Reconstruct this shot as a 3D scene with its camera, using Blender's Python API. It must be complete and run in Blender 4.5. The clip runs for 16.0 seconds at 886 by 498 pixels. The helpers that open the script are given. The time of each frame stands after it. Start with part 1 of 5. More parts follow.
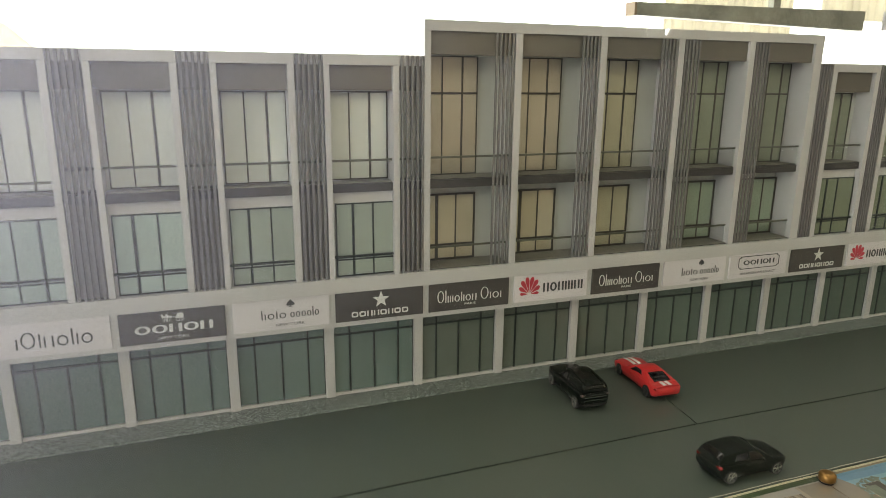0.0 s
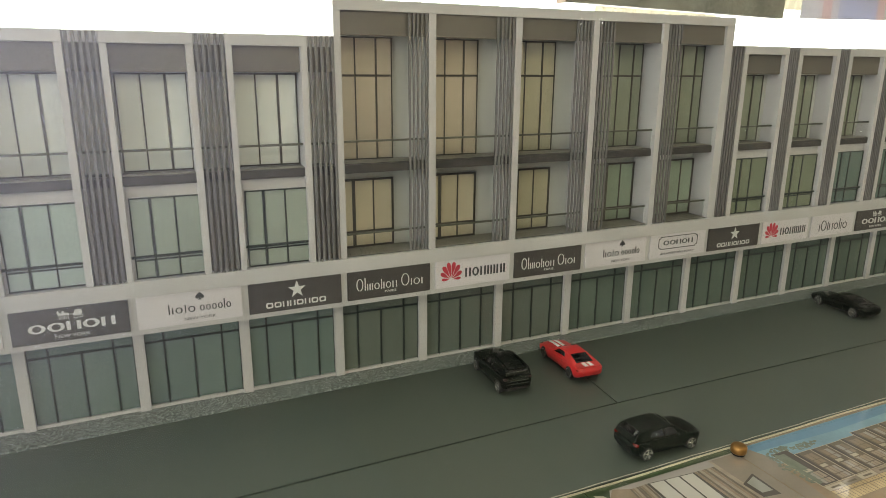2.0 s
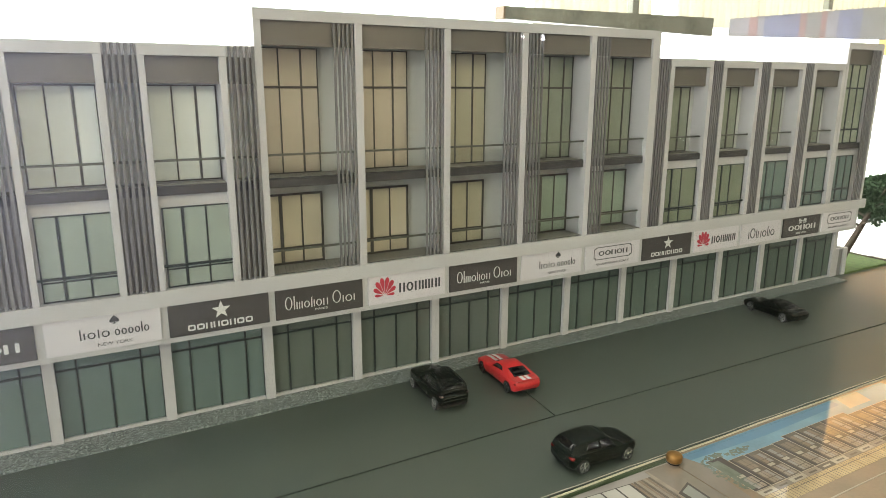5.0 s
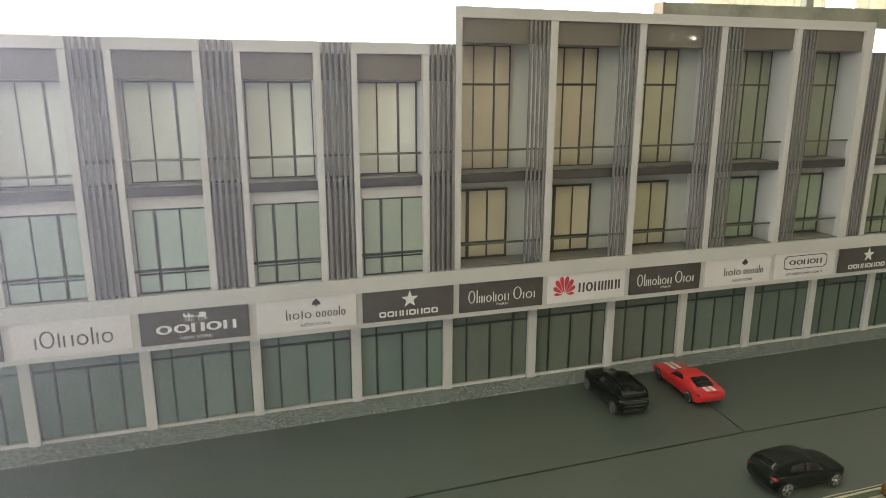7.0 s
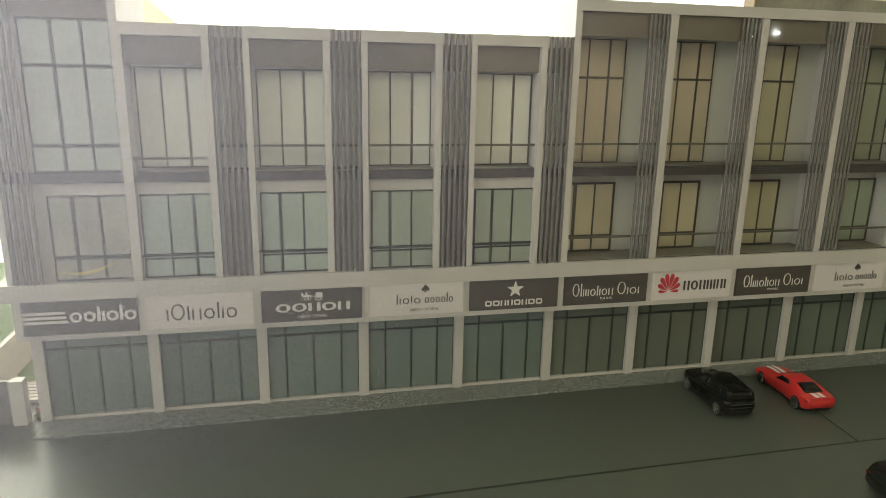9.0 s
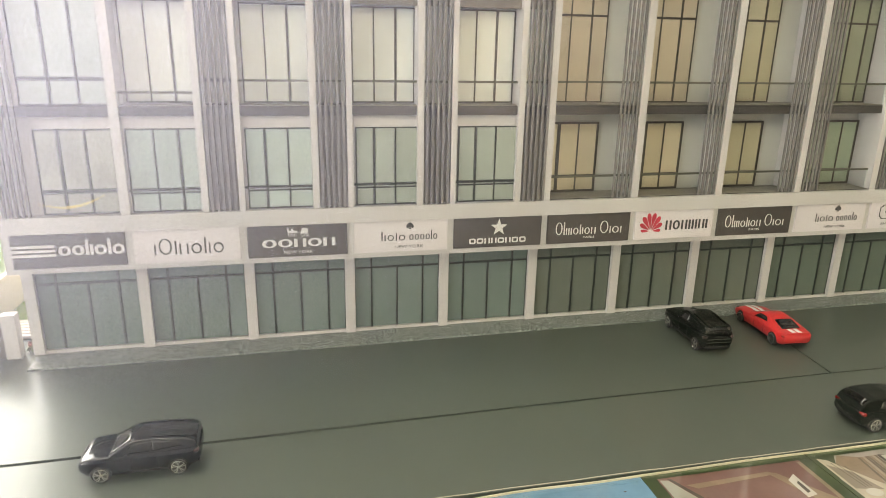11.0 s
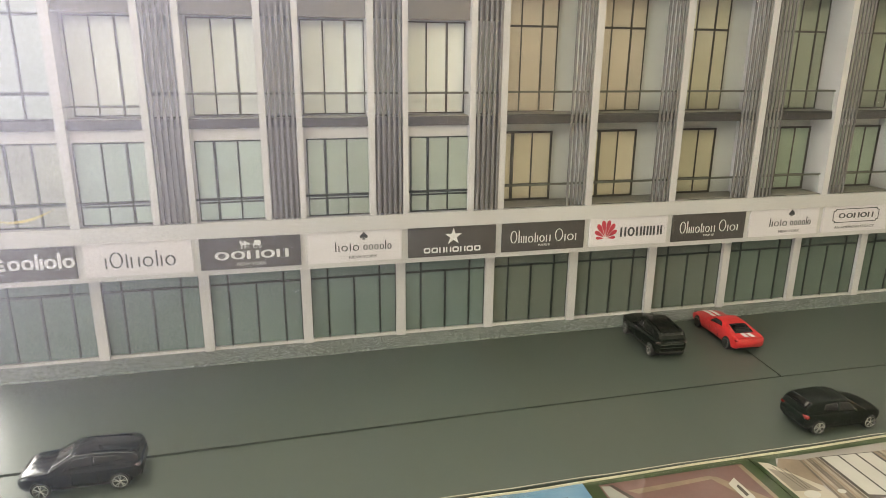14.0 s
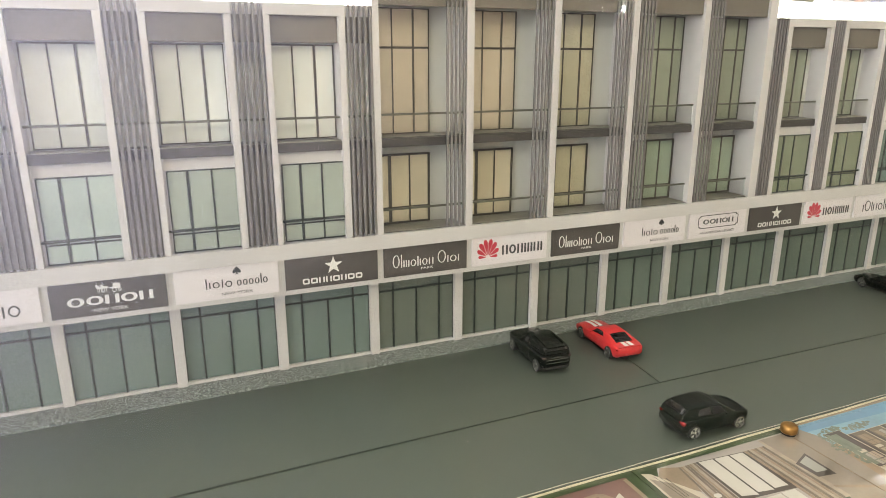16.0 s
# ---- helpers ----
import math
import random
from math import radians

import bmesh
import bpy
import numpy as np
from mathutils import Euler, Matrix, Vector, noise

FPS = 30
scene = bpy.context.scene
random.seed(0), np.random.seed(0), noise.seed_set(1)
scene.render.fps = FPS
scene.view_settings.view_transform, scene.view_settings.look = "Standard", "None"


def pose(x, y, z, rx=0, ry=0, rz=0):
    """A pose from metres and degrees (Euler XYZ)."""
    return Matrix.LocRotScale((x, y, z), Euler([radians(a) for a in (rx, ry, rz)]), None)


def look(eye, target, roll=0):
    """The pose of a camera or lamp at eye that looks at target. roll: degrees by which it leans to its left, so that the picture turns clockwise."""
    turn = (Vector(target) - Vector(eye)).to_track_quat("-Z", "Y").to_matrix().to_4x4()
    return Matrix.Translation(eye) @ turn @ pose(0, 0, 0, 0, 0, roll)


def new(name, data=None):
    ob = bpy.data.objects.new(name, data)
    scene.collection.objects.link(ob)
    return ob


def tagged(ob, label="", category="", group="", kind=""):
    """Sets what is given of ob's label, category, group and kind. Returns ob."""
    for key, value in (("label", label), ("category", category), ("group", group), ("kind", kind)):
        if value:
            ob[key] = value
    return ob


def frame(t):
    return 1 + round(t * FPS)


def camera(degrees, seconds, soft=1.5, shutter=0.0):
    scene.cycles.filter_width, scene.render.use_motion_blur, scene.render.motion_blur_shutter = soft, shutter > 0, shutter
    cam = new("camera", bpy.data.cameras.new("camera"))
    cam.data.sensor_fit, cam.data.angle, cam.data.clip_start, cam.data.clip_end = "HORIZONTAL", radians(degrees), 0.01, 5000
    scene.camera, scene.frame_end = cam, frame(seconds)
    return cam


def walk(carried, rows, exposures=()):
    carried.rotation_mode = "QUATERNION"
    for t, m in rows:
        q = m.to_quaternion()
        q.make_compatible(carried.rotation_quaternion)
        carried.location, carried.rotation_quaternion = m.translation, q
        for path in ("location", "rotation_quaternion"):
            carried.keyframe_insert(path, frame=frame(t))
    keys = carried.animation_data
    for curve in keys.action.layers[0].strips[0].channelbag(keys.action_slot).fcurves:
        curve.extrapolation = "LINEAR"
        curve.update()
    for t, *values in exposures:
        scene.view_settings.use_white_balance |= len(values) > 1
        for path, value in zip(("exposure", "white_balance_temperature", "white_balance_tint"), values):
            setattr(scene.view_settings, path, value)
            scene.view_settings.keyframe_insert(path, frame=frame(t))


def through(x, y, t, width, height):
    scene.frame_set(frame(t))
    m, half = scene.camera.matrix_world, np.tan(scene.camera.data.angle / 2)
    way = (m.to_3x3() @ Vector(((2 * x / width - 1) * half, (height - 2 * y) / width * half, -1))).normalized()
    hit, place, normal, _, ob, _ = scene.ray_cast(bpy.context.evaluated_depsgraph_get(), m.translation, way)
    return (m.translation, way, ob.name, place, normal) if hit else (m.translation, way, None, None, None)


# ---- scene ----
cam = camera(67.0, 16.0, soft=0.5)
PATH = [
    (0, (0.144, -0.537, 0.274), (0.804, 1.285, -0.22), 0.6),
    (0.5, (0.147, -0.54, 0.273), (0.837, 1.267, -0.237), 0.6),
    (1, (0.157, -0.539, 0.272), (0.91, 1.239, -0.251), 0.5),
    (1.5, (0.164, -0.539, 0.269), (0.944, 1.228, -0.251), 0.2),
    (2, (0.169, -0.537, 0.268), (0.975, 1.218, -0.253), 0.4),
    (2.5, (0.174, -0.533, 0.272), (1.021, 1.201, -0.254), 0.8),
    (3, (0.181, -0.534, 0.27), (1.075, 1.178, -0.249), 0.7),
    (3.2, (0.184, -0.535, 0.269), (1.094, 1.17, -0.246), 0.5),
    (5.3, (0.187, -0.533, 0.263), (1.132, 1.166, -0.205), 0.2),
    (5.5, (0.183, -0.533, 0.263), (1.098, 1.182, -0.208), 0.2),
    (6, (0.173, -0.533, 0.259), (1.004, 1.222, -0.219), 0.3),
    (6.5, (0.158, -0.523, 0.259), (0.869, 1.285, -0.217), 0.1),
    (7, (0.144, -0.515, 0.26), (0.744, 1.334, -0.211), 0.1),
    (7.5, (0.126, -0.506, 0.262), (0.665, 1.365, -0.197), 0.7),
    (8, (0.113, -0.503, 0.265), (0.605, 1.382, -0.187), 1.2),
    (8.5, (0.106, -0.507, 0.265), (0.56, 1.386, -0.195), 1.4),
    (9, (0.104, -0.512, 0.259), (0.535, 1.378, -0.234), 1.1),
    (9.5, (0.105, -0.514, 0.256), (0.533, 1.371, -0.257), 1.0),
    (10, (0.106, -0.517, 0.248), (0.539, 1.348, -0.331), 1.1),
    (10.2, (0.106, -0.521, 0.241), (0.536, 1.342, -0.344), 1.0),
    (12.3, (0.13, -0.531, 0.237), (0.57, 1.331, -0.347), 1.4),
    (12.5, (0.132, -0.532, 0.238), (0.567, 1.331, -0.343), 1.3),
    (13, (0.137, -0.533, 0.24), (0.592, 1.327, -0.337), 0.8),
    (13.5, (0.14, -0.535, 0.242), (0.59, 1.328, -0.331), 0.5),
    (14, (0.14, -0.537, 0.241), (0.601, 1.326, -0.323), 0.6),
    (14.5, (0.141, -0.534, 0.245), (0.685, 1.312, -0.298), 0.2),
    (15, (0.153, -0.533, 0.245), (0.788, 1.288, -0.288), -0.2),
    (15.5, (0.154, -0.528, 0.249), (0.869, 1.257, -0.303), -0.1),
    (16, (0.157, -0.525, 0.252), (0.911, 1.247, -0.29), -0.0),
]
walk(cam, [(t, look(eye, target, roll)) for t, eye, target, roll in PATH],
     exposures=[(0, -0.64, 6840, 7.5), (1.5, -0.48, 6790, 8), (3, -0.50, 6720, 8), (5.5, -0.14, 6500, 8), (6, -0.36, 6640, 8), (7, -0.49, 6800, 7.5), (7.5, -0.66, 6850, 7), (8, -0.89, 6980, 6), (8.5, -0.89, 7280, 4.5), (9, -0.90, 7580, 4),
                (9.6, -0.65, 7620, 5), (10.2, 0.14, 7350, 10.5), (12.5, 0.05, 7180, 13), (14.5, 0.05, 7000, 12), (16, 0.26, 6760, 14.5)])

# ---- world, room light, exposure ----
MM = 0.001
world = bpy.data.worlds.new("room_air")
scene.world = world
world.use_nodes = True
world.node_tree.nodes["Background"].inputs[0].default_value = (1.0, 0.97, 0.92, 1)
world.node_tree.nodes["Background"].inputs[1].default_value = 0.10


def area_lamp(name, place, target, sx, sy, watts, colour):
    data = bpy.data.lights.new(name, "AREA")
    data.shape, data.size, data.size_y, data.energy, data.color = "RECTANGLE", sx, sy, watts, colour
    ob = new(name, data)
    ob.matrix_world = look(place, target)
    return ob


area_lamp("ceiling_light", (0.5, -2.0, 1.68), (0.5, -0.1, 0.1), 2.4, 1.3, 26.5, (1.0, 0.945, 0.60))
area_lamp("window_light", (-2.98, -1.7, 0.62), (0.1, -0.2, 0.15), 2.2, 1.3, 40, (0.93, 0.95, 1.0))
area_lamp("ceiling_light", (-0.2, 0.15, 1.70), (-0.2, 0.0, 0.0), 1.2, 0.4, 9, (1.0, 0.98, 0.94))
area_lamp("window_light", (-0.5, 1.40, 0.95), (0.2, -0.3, 0.1), 1.8, 1.0, 58, (0.955, 0.96, 0.965))


# ---- materials ----
def nodes_of(name):
    m = bpy.data.materials.new(name)
    m.use_nodes = True
    nt = m.node_tree
    return m, nt, nt.nodes["Principled BSDF"]


def surface(name, colour, rough=0.5, metal=0.0, vary=0.12, scale=60.0, bump=0.0, bump_scale=900.0, coat=0.0, tint=None, spec=0.5, random_tone=0.0):
    """A painted or moulded surface: two scales of tone, fine relief, gloss that varies a little."""
    m, nt, b = nodes_of(name)
    N, L = nt.nodes.new, nt.links.new
    tc = N("ShaderNodeTexCoord")
    n1 = N("ShaderNodeTexNoise")
    n1.inputs["Scale"].default_value, n1.inputs["Detail"].default_value = scale, 4
    n2 = N("ShaderNodeTexNoise")
    n2.inputs["Scale"].default_value, n2.inputs["Detail"].default_value = scale * 14, 3
    L(tc.outputs["Object"], n1.inputs["Vector"])
    L(tc.outputs["Object"], n2.inputs["Vector"])
    add = N("ShaderNodeMath")
    add.operation = "MULTIPLY_ADD"
    add.inputs[1].default_value = 0.35
    L(n2.outputs["Fac"], add.inputs[0])
    L(n1.outputs["Fac"], add.inputs[2])
    ramp = N("ShaderNodeMix")
    ramp.data_type = "RGBA"
    lo = [c * (1 - vary) for c in colour]
    hi = [min(1, c * (1 + vary)) for c in (tint or colour)]
    ramp.inputs["A"].default_value, ramp.inputs["B"].default_value = (*lo, 1), (*hi, 1)
    mr = N("ShaderNodeMapRange")
    mr.inputs[1].default_value, mr.inputs[2].default_value = 0.4, 0.95
    L(add.outputs[0], mr.inputs[0])
    L(mr.outputs[0], ramp.inputs["Factor"])
    out = ramp.outputs["Result"]
    if random_tone:
        info = N("ShaderNodeObjectInfo")
        hsv = N("ShaderNodeHueSaturation")
        k = N("ShaderNodeMapRange")
        k.inputs[3].default_value, k.inputs[4].default_value = 1 - random_tone, 1 + random_tone
        L(info.outputs["Random"], k.inputs[0])
        L(k.outputs[0], hsv.inputs["Value"])
        L(out, hsv.inputs["Color"])
        out = hsv.outputs["Color"]
    L(out, b.inputs["Base Color"])
    r = N("ShaderNodeMapRange")
    r.inputs[3].default_value, r.inputs[4].default_value = max(0.02, rough * 0.85), min(1, rough * 1.2)
    L(n1.outputs["Fac"], r.inputs[0])
    L(r.outputs[0], b.inputs["Roughness"])
    b.inputs["Metallic"].default_value = metal
    b.inputs["Specular IOR Level"].default_value = spec
    b.inputs["Coat Weight"].default_value = coat
    b.inputs["Coat Roughness"].default_value = 0.08
    if bump:
        n3 = N("ShaderNodeTexNoise")
        n3.inputs["Scale"].default_value, n3.inputs["Detail"].default_value = bump_scale, 3
        L(tc.outputs["Object"], n3.inputs["Vector"])
        bp = N("ShaderNodeBump")
        bp.inputs["Strength"].default_value, bp.inputs["Distance"].default_value = bump, 0.0004
        L(n3.outputs["Fac"], bp.inputs["Height"])
        L(bp.outputs["Normal"], b.inputs["Normal"])
    return m


def granite():
    m, nt, b = nodes_of("granite_paper")
    N, L = nt.nodes.new, nt.links.new
    tc = N("ShaderNodeTexCoord")
    v = N("ShaderNodeTexVoronoi")
    v.inputs["Scale"].default_value = 1000
    n = N("ShaderNodeTexNoise")
    n.inputs["Scale"].default_value, n.inputs["Detail"].default_value = 520, 5
    L(tc.outputs["Object"], v.inputs["Vector"])
    L(tc.outputs["Object"], n.inputs["Vector"])
    mix = N("ShaderNodeMath")
    mix.operation = "MULTIPLY"
    L(v.outputs["Color"], mix.inputs[0])
    L(n.outputs["Fac"], mix.inputs[1])
    cr = N("ShaderNodeValToRGB")
    e = cr.color_ramp.elements
    e[0].position, e[0].color = 0.06, (0.075, 0.088, 0.083, 1)
    e[1].position, e[1].color = 0.55, (0.46, 0.50, 0.48, 1)
    mid = e.new(0.27)
    mid.color = (0.21, 0.232, 0.225, 1)
    L(mix.outputs[0], cr.inputs[0])
    L(cr.outputs[0], b.inputs["Base Color"])
    b.inputs["Roughness"].default_value = 0.45
    return m


def satin_board():
    """Grey board under a satin lacquer: faint cloudy tone, a broad sheen and a weaker, sharper one."""
    m, nt, b = nodes_of("grey_board")
    N, L = nt.nodes.new, nt.links.new
    tc = N("ShaderNodeTexCoord")
    cloud = N("ShaderNodeTexNoise")
    cloud.inputs["Scale"].default_value, cloud.inputs["Detail"].default_value = 5, 2
    grain = N("ShaderNodeTexNoise")
    grain.inputs["Scale"].default_value, grain.inputs["Detail"].default_value = 420, 2
    for n in (cloud, grain):
        L(tc.outputs["Object"], n.inputs["Vector"])
    add = N("ShaderNodeMath")
    add.operation = "MULTIPLY_ADD"
    add.inputs[1].default_value = 0.25
    L(grain.outputs["Fac"], add.inputs[0])
    L(cloud.outputs["Fac"], add.inputs[2])
    mix = N("ShaderNodeMix")
    mix.data_type = "RGBA"
    mix.inputs["A"].default_value, mix.inputs["B"].default_value = (0.040, 0.055, 0.042, 1), (0.049, 0.0640, 0.049, 1)
    L(add.outputs[0], mix.inputs["Factor"])
    L(mix.outputs["Result"], b.inputs["Base Color"])
    b.inputs["Roughness"].default_value = 0.58
    b.inputs["Specular IOR Level"].default_value = 0.85
    b.inputs["Coat Weight"].default_value, b.inputs["Coat Roughness"].default_value = 0.42, 0.25
    return m


def glow(name, colour, strength):
    m, nt, b = nodes_of(name)
    b.inputs["Base Color"].default_value = (*colour, 1)
    b.inputs["Emission Color"].default_value = (*colour, 1)
    b.inputs["Emission Strength"].default_value = strength
    return m


def clear(name, colour=(0.9, 0.95, 0.93), mix=0.12, rough=0.03):
    """Thin acrylic: mostly see-through, with a gloss."""
    m, nt, b = nodes_of(name)
    N, L = nt.nodes.new, nt.links.new
    t = N("ShaderNodeBsdfTransparent")
    t.inputs[0].default_value = (*colour, 1)
    g = N("ShaderNodeBsdfGlossy")
    g.inputs["Roughness"].default_value = rough
    fr = N("ShaderNodeLayerWeight")
    fr.inputs[0].default_value = 0.22
    k = N("ShaderNodeMapRange")
    k.inputs[3].default_value, k.inputs[4].default_value = mix * 0.35, mix * 4
    L(fr.outputs["Facing"], k.inputs[0])
    mx = N("ShaderNodeMixShader")
    L(k.outputs[0], mx.inputs[0])
    L(t.outputs[0], mx.inputs[1])
    L(g.outputs[0], mx.inputs[2])
    L(mx.outputs[0], nt.nodes["Material Output"].inputs[0])
    return m


WHITE = surface("white_paint", (0.548, 0.530, 0.528), 0.42, vary=0.05, scale=25, bump=0.05)
BACKWALL = surface("pale_grey_paint", (0.56, 0.565, 0.53), 0.45, vary=0.06, scale=25)
FASCIA = surface("brown_grey_paint", (0.148, 0.131, 0.107), 0.42, vary=0.15, scale=30, bump=0.08)
FIN = surface("grey_fin_paint", (0.185, 0.174, 0.170), 0.40, vary=0.12, scale=40)
MULLION = surface("dark_green_grey_frame", (0.022, 0.031, 0.027), 0.4, vary=0.12, scale=60)
BRONZE = surface("dark_bronze_frame", (0.070, 0.064, 0.050), 0.4, vary=0.12, scale=60)
RAIL = surface("olive_grey_rail", (0.105, 0.105, 0.082), 0.4, vary=0.1, scale=60)
SLAB = surface("charcoal_slab", (0.052, 0.048, 0.045), 0.4, vary=0.12, scale=50)
DECK = surface("grey_deck", (0.25, 0.235, 0.205), 0.5, vary=0.15, scale=80)
# Shop glass of the middle bays: their browner reflection is put into the colour.
TEAL_SMOKY = surface("frosted_teal_smoky_sheen", (0.134, 0.155, 0.132), 0.20, vary=0.06, scale=14, random_tone=0.06)
# Paler, yellower copy of the beige acrylic: back light put into the colour.
BEIGE_LIT = surface("beige_acrylic_lit", (0.62, 0.555, 0.425), 0.20, vary=0.12, scale=24, random_tone=0.08)
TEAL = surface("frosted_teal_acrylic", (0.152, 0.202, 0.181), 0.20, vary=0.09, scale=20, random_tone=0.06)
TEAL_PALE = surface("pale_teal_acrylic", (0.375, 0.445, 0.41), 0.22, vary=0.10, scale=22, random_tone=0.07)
# Raised, cloudy base colour: the bright room reflected in the panes is painted in.
GREY_SHEEN = surface("grey_acrylic_painted_sheen", (0.71, 0.73, 0.685), 0.18, vary=0.12, scale=14, random_tone=0.04)
CLOUDED = surface("clouded_grey_acrylic", (0.36, 0.37, 0.33), 0.2, vary=0.22, scale=30, random_tone=0.06)
# Colour of the reflected gold arc that is painted on the end window.
GOLD_GLINT = surface("gold_reflection", (0.72, 0.55, 0.20), 0.4, metal=0.3, vary=0.15, scale=60)
SKY_PANE = surface("pale_blue_grey_acrylic", (0.44, 0.49, 0.475), 0.2, vary=0.12, scale=14, random_tone=0.06)
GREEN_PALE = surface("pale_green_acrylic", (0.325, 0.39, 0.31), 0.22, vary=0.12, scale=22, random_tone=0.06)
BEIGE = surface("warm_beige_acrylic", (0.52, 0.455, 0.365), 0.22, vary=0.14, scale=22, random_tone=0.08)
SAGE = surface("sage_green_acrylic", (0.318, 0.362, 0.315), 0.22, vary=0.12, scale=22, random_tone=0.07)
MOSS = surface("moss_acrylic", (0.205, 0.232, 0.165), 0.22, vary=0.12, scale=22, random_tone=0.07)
# Shop glass of the right bays, darkened for the weaker reflection there.
TEAL_DIM = surface("frosted_teal_dim_sheen", (0.122, 0.154, 0.131), 0.20, vary=0.09, scale=20, random_tone=0.06)
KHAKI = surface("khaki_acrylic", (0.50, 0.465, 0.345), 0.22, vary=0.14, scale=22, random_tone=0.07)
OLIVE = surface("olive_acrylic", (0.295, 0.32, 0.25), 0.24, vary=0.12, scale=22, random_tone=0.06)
ROAD = satin_board()
GROOVE = surface("dark_underlay", (0.008, 0.008, 0.007), 0.8)
GRANITE = granite()
SIGN_DARK = surface("sign_charcoal", (0.072, 0.064, 0.060), 0.45, vary=0.08, scale=20)
SIGN_WHITE = surface("sign_white", (0.69, 0.650, 0.675), 0.35, vary=0.04, scale=20)
INK_WHITE = surface("sign_ink_white", (0.72, 0.71, 0.69), 0.5, vary=0.03)
INK_DARK = surface("sign_ink_dark", (0.06, 0.06, 0.065), 0.5, vary=0.05)
INK_RED = surface("sign_ink_red", (0.52, 0.045, 0.07), 0.5, vary=0.05)
CAR_MATTE = surface("matte_black_paint", (0.0045, 0.0075, 0.0055), 0.40, vary=0.10, scale=80, bump=0.05, spec=0.16)
CAR_GLOSS = surface("gloss_black_paint", (0.003, 0.005, 0.0035), 0.22, vary=0.10, scale=80, coat=0.3, spec=0.15)
CAR_NAVY = surface("gloss_navy_paint", (0.002, 0.003, 0.007), 0.25, vary=0.10, scale=80, coat=0.8, spec=0.10)
CAR_RED = surface("red_paint", (0.56, 0.022, 0.024), 0.35, vary=0.06, scale=80, coat=0.25)
CAR_GLASS = surface("smoked_window", (0.004, 0.004, 0.005), 0.05, vary=0.1, spec=0.65)
STRIPE = surface("white_stripe", (0.72, 0.70, 0.68), 0.4, vary=0.04)
RUBBER = surface("black_tyre", (0.012, 0.012, 0.012), 0.6, vary=0.1)
CHROME = surface("chrome_rim", (0.66, 0.66, 0.64), 0.25, metal=0.85, vary=0.06)
LAMP_RED = surface("red_lens", (0.20, 0.012, 0.010), 0.25, vary=0.08, coat=0.15)
LAMP_DULL = surface("dull_red_lens", (0.045, 0.02, 0.018), 0.3, vary=0.1)
LAMP_CLEAR = surface("clear_lens", (0.13, 0.125, 0.11), 0.12, vary=0.08, coat=0.8)
TRIM_GREY = surface("trim_grey", (0.05, 0.055, 0.05), 0.25, vary=0.1)
LAMP_AMBER = surface("yellowish_lens", (0.42, 0.36, 0.18), 0.12, vary=0.08, coat=0.8)
BRASS = surface("worn_brass", (0.30, 0.165, 0.05), 0.42, metal=0.85, vary=0.3, scale=160, bump=0.2, bump_scale=700)
GOLD_EDGE = surface("cream_edge", (0.62, 0.56, 0.43), 0.4, vary=0.1)
PALE_EDGE = surface("pale_board_edge", (0.50, 0.45, 0.36), 0.5, vary=0.12, scale=120)
BALUSTRADE = clear("clear_acrylic", (0.97, 0.98, 0.975), mix=0.05)
ACRYLIC_EDGE = surface("bright_acrylic_edge", (0.55, 0.58, 0.55), 0.3, vary=0.05)
ROOM_WALL = surface("cream_room_wall", (0.55, 0.52, 0.46), 0.7, vary=0.05, scale=2)
ROOM_FLOOR = surface("brown_room_floor", (0.20, 0.16, 0.12), 0.5, vary=0.12, scale=3)
CEILING = surface("white_ceiling", (0.72, 0.71, 0.68), 0.8, vary=0.03, scale=2)
TABLE = surface("table_laminate", (0.22, 0.16, 0.10), 0.45, vary=0.12, scale=12)
BEAM = surface("dark_beam", (0.27, 0.275, 0.225), 0.35, vary=0.5, scale=6)
LAWN = surface("model_lawn", (0.13, 0.19, 0.065), 0.9, vary=0.35, scale=160, bump=0.8, bump_scale=1600)
LEAF = surface("model_foliage", (0.045, 0.085, 0.035), 0.8, vary=0.4, scale=150)
BARK = surface("model_bark", (0.075, 0.055, 0.04), 0.8, vary=0.25, scale=120)
DAYLIGHT = glow("daylight", (0.97, 0.975, 0.98), 5.0)


# ---- building helpers ----
def box(bm, x0, x1, y0, y1, z0, z1, bevel=0.0):
    """An axis-aligned box in millimetres, with an optional bevel."""
    v = [bm.verts.new((x * MM, y * MM, z * MM)) for x in (x0, x1) for y in (y0, y1) for z in (z0, z1)]
    fs = [bm.faces.new([v[i] for i in f]) for f in ((0, 1, 3, 2), (4, 6, 7, 5), (0, 4, 5, 1), (2, 3, 7, 6), (0, 2, 6, 4), (1, 5, 7, 3))]
    if bevel:
        es = list({e for f in fs for e in f.edges})
        bmesh.ops.bevel(bm, geom=es, offset=bevel * MM, segments=2, affect="EDGES", profile=0.5)


def mesh_of(name, bm, material, smooth=False):
    bmesh.ops.recalc_face_normals(bm, faces=bm.faces)
    me = bpy.data.meshes.new(name)
    bm.to_mesh(me)
    bm.free()
    if material:
        me.materials.append(material)
    if smooth:
        me.shade_smooth()
    return me


def part(name, bm, material, parent, label="", smooth=False):
    ob = new(name, mesh_of(name, bm, material, smooth))
    ob.parent = parent
    if label:
        tagged(ob, label)
    return ob


def bpart(name, dims, material, parent, label="", bevel=0.0):
    bm = bmesh.new()
    box(bm, *dims, bevel=bevel)
    return part(name, bm, material, parent, label)


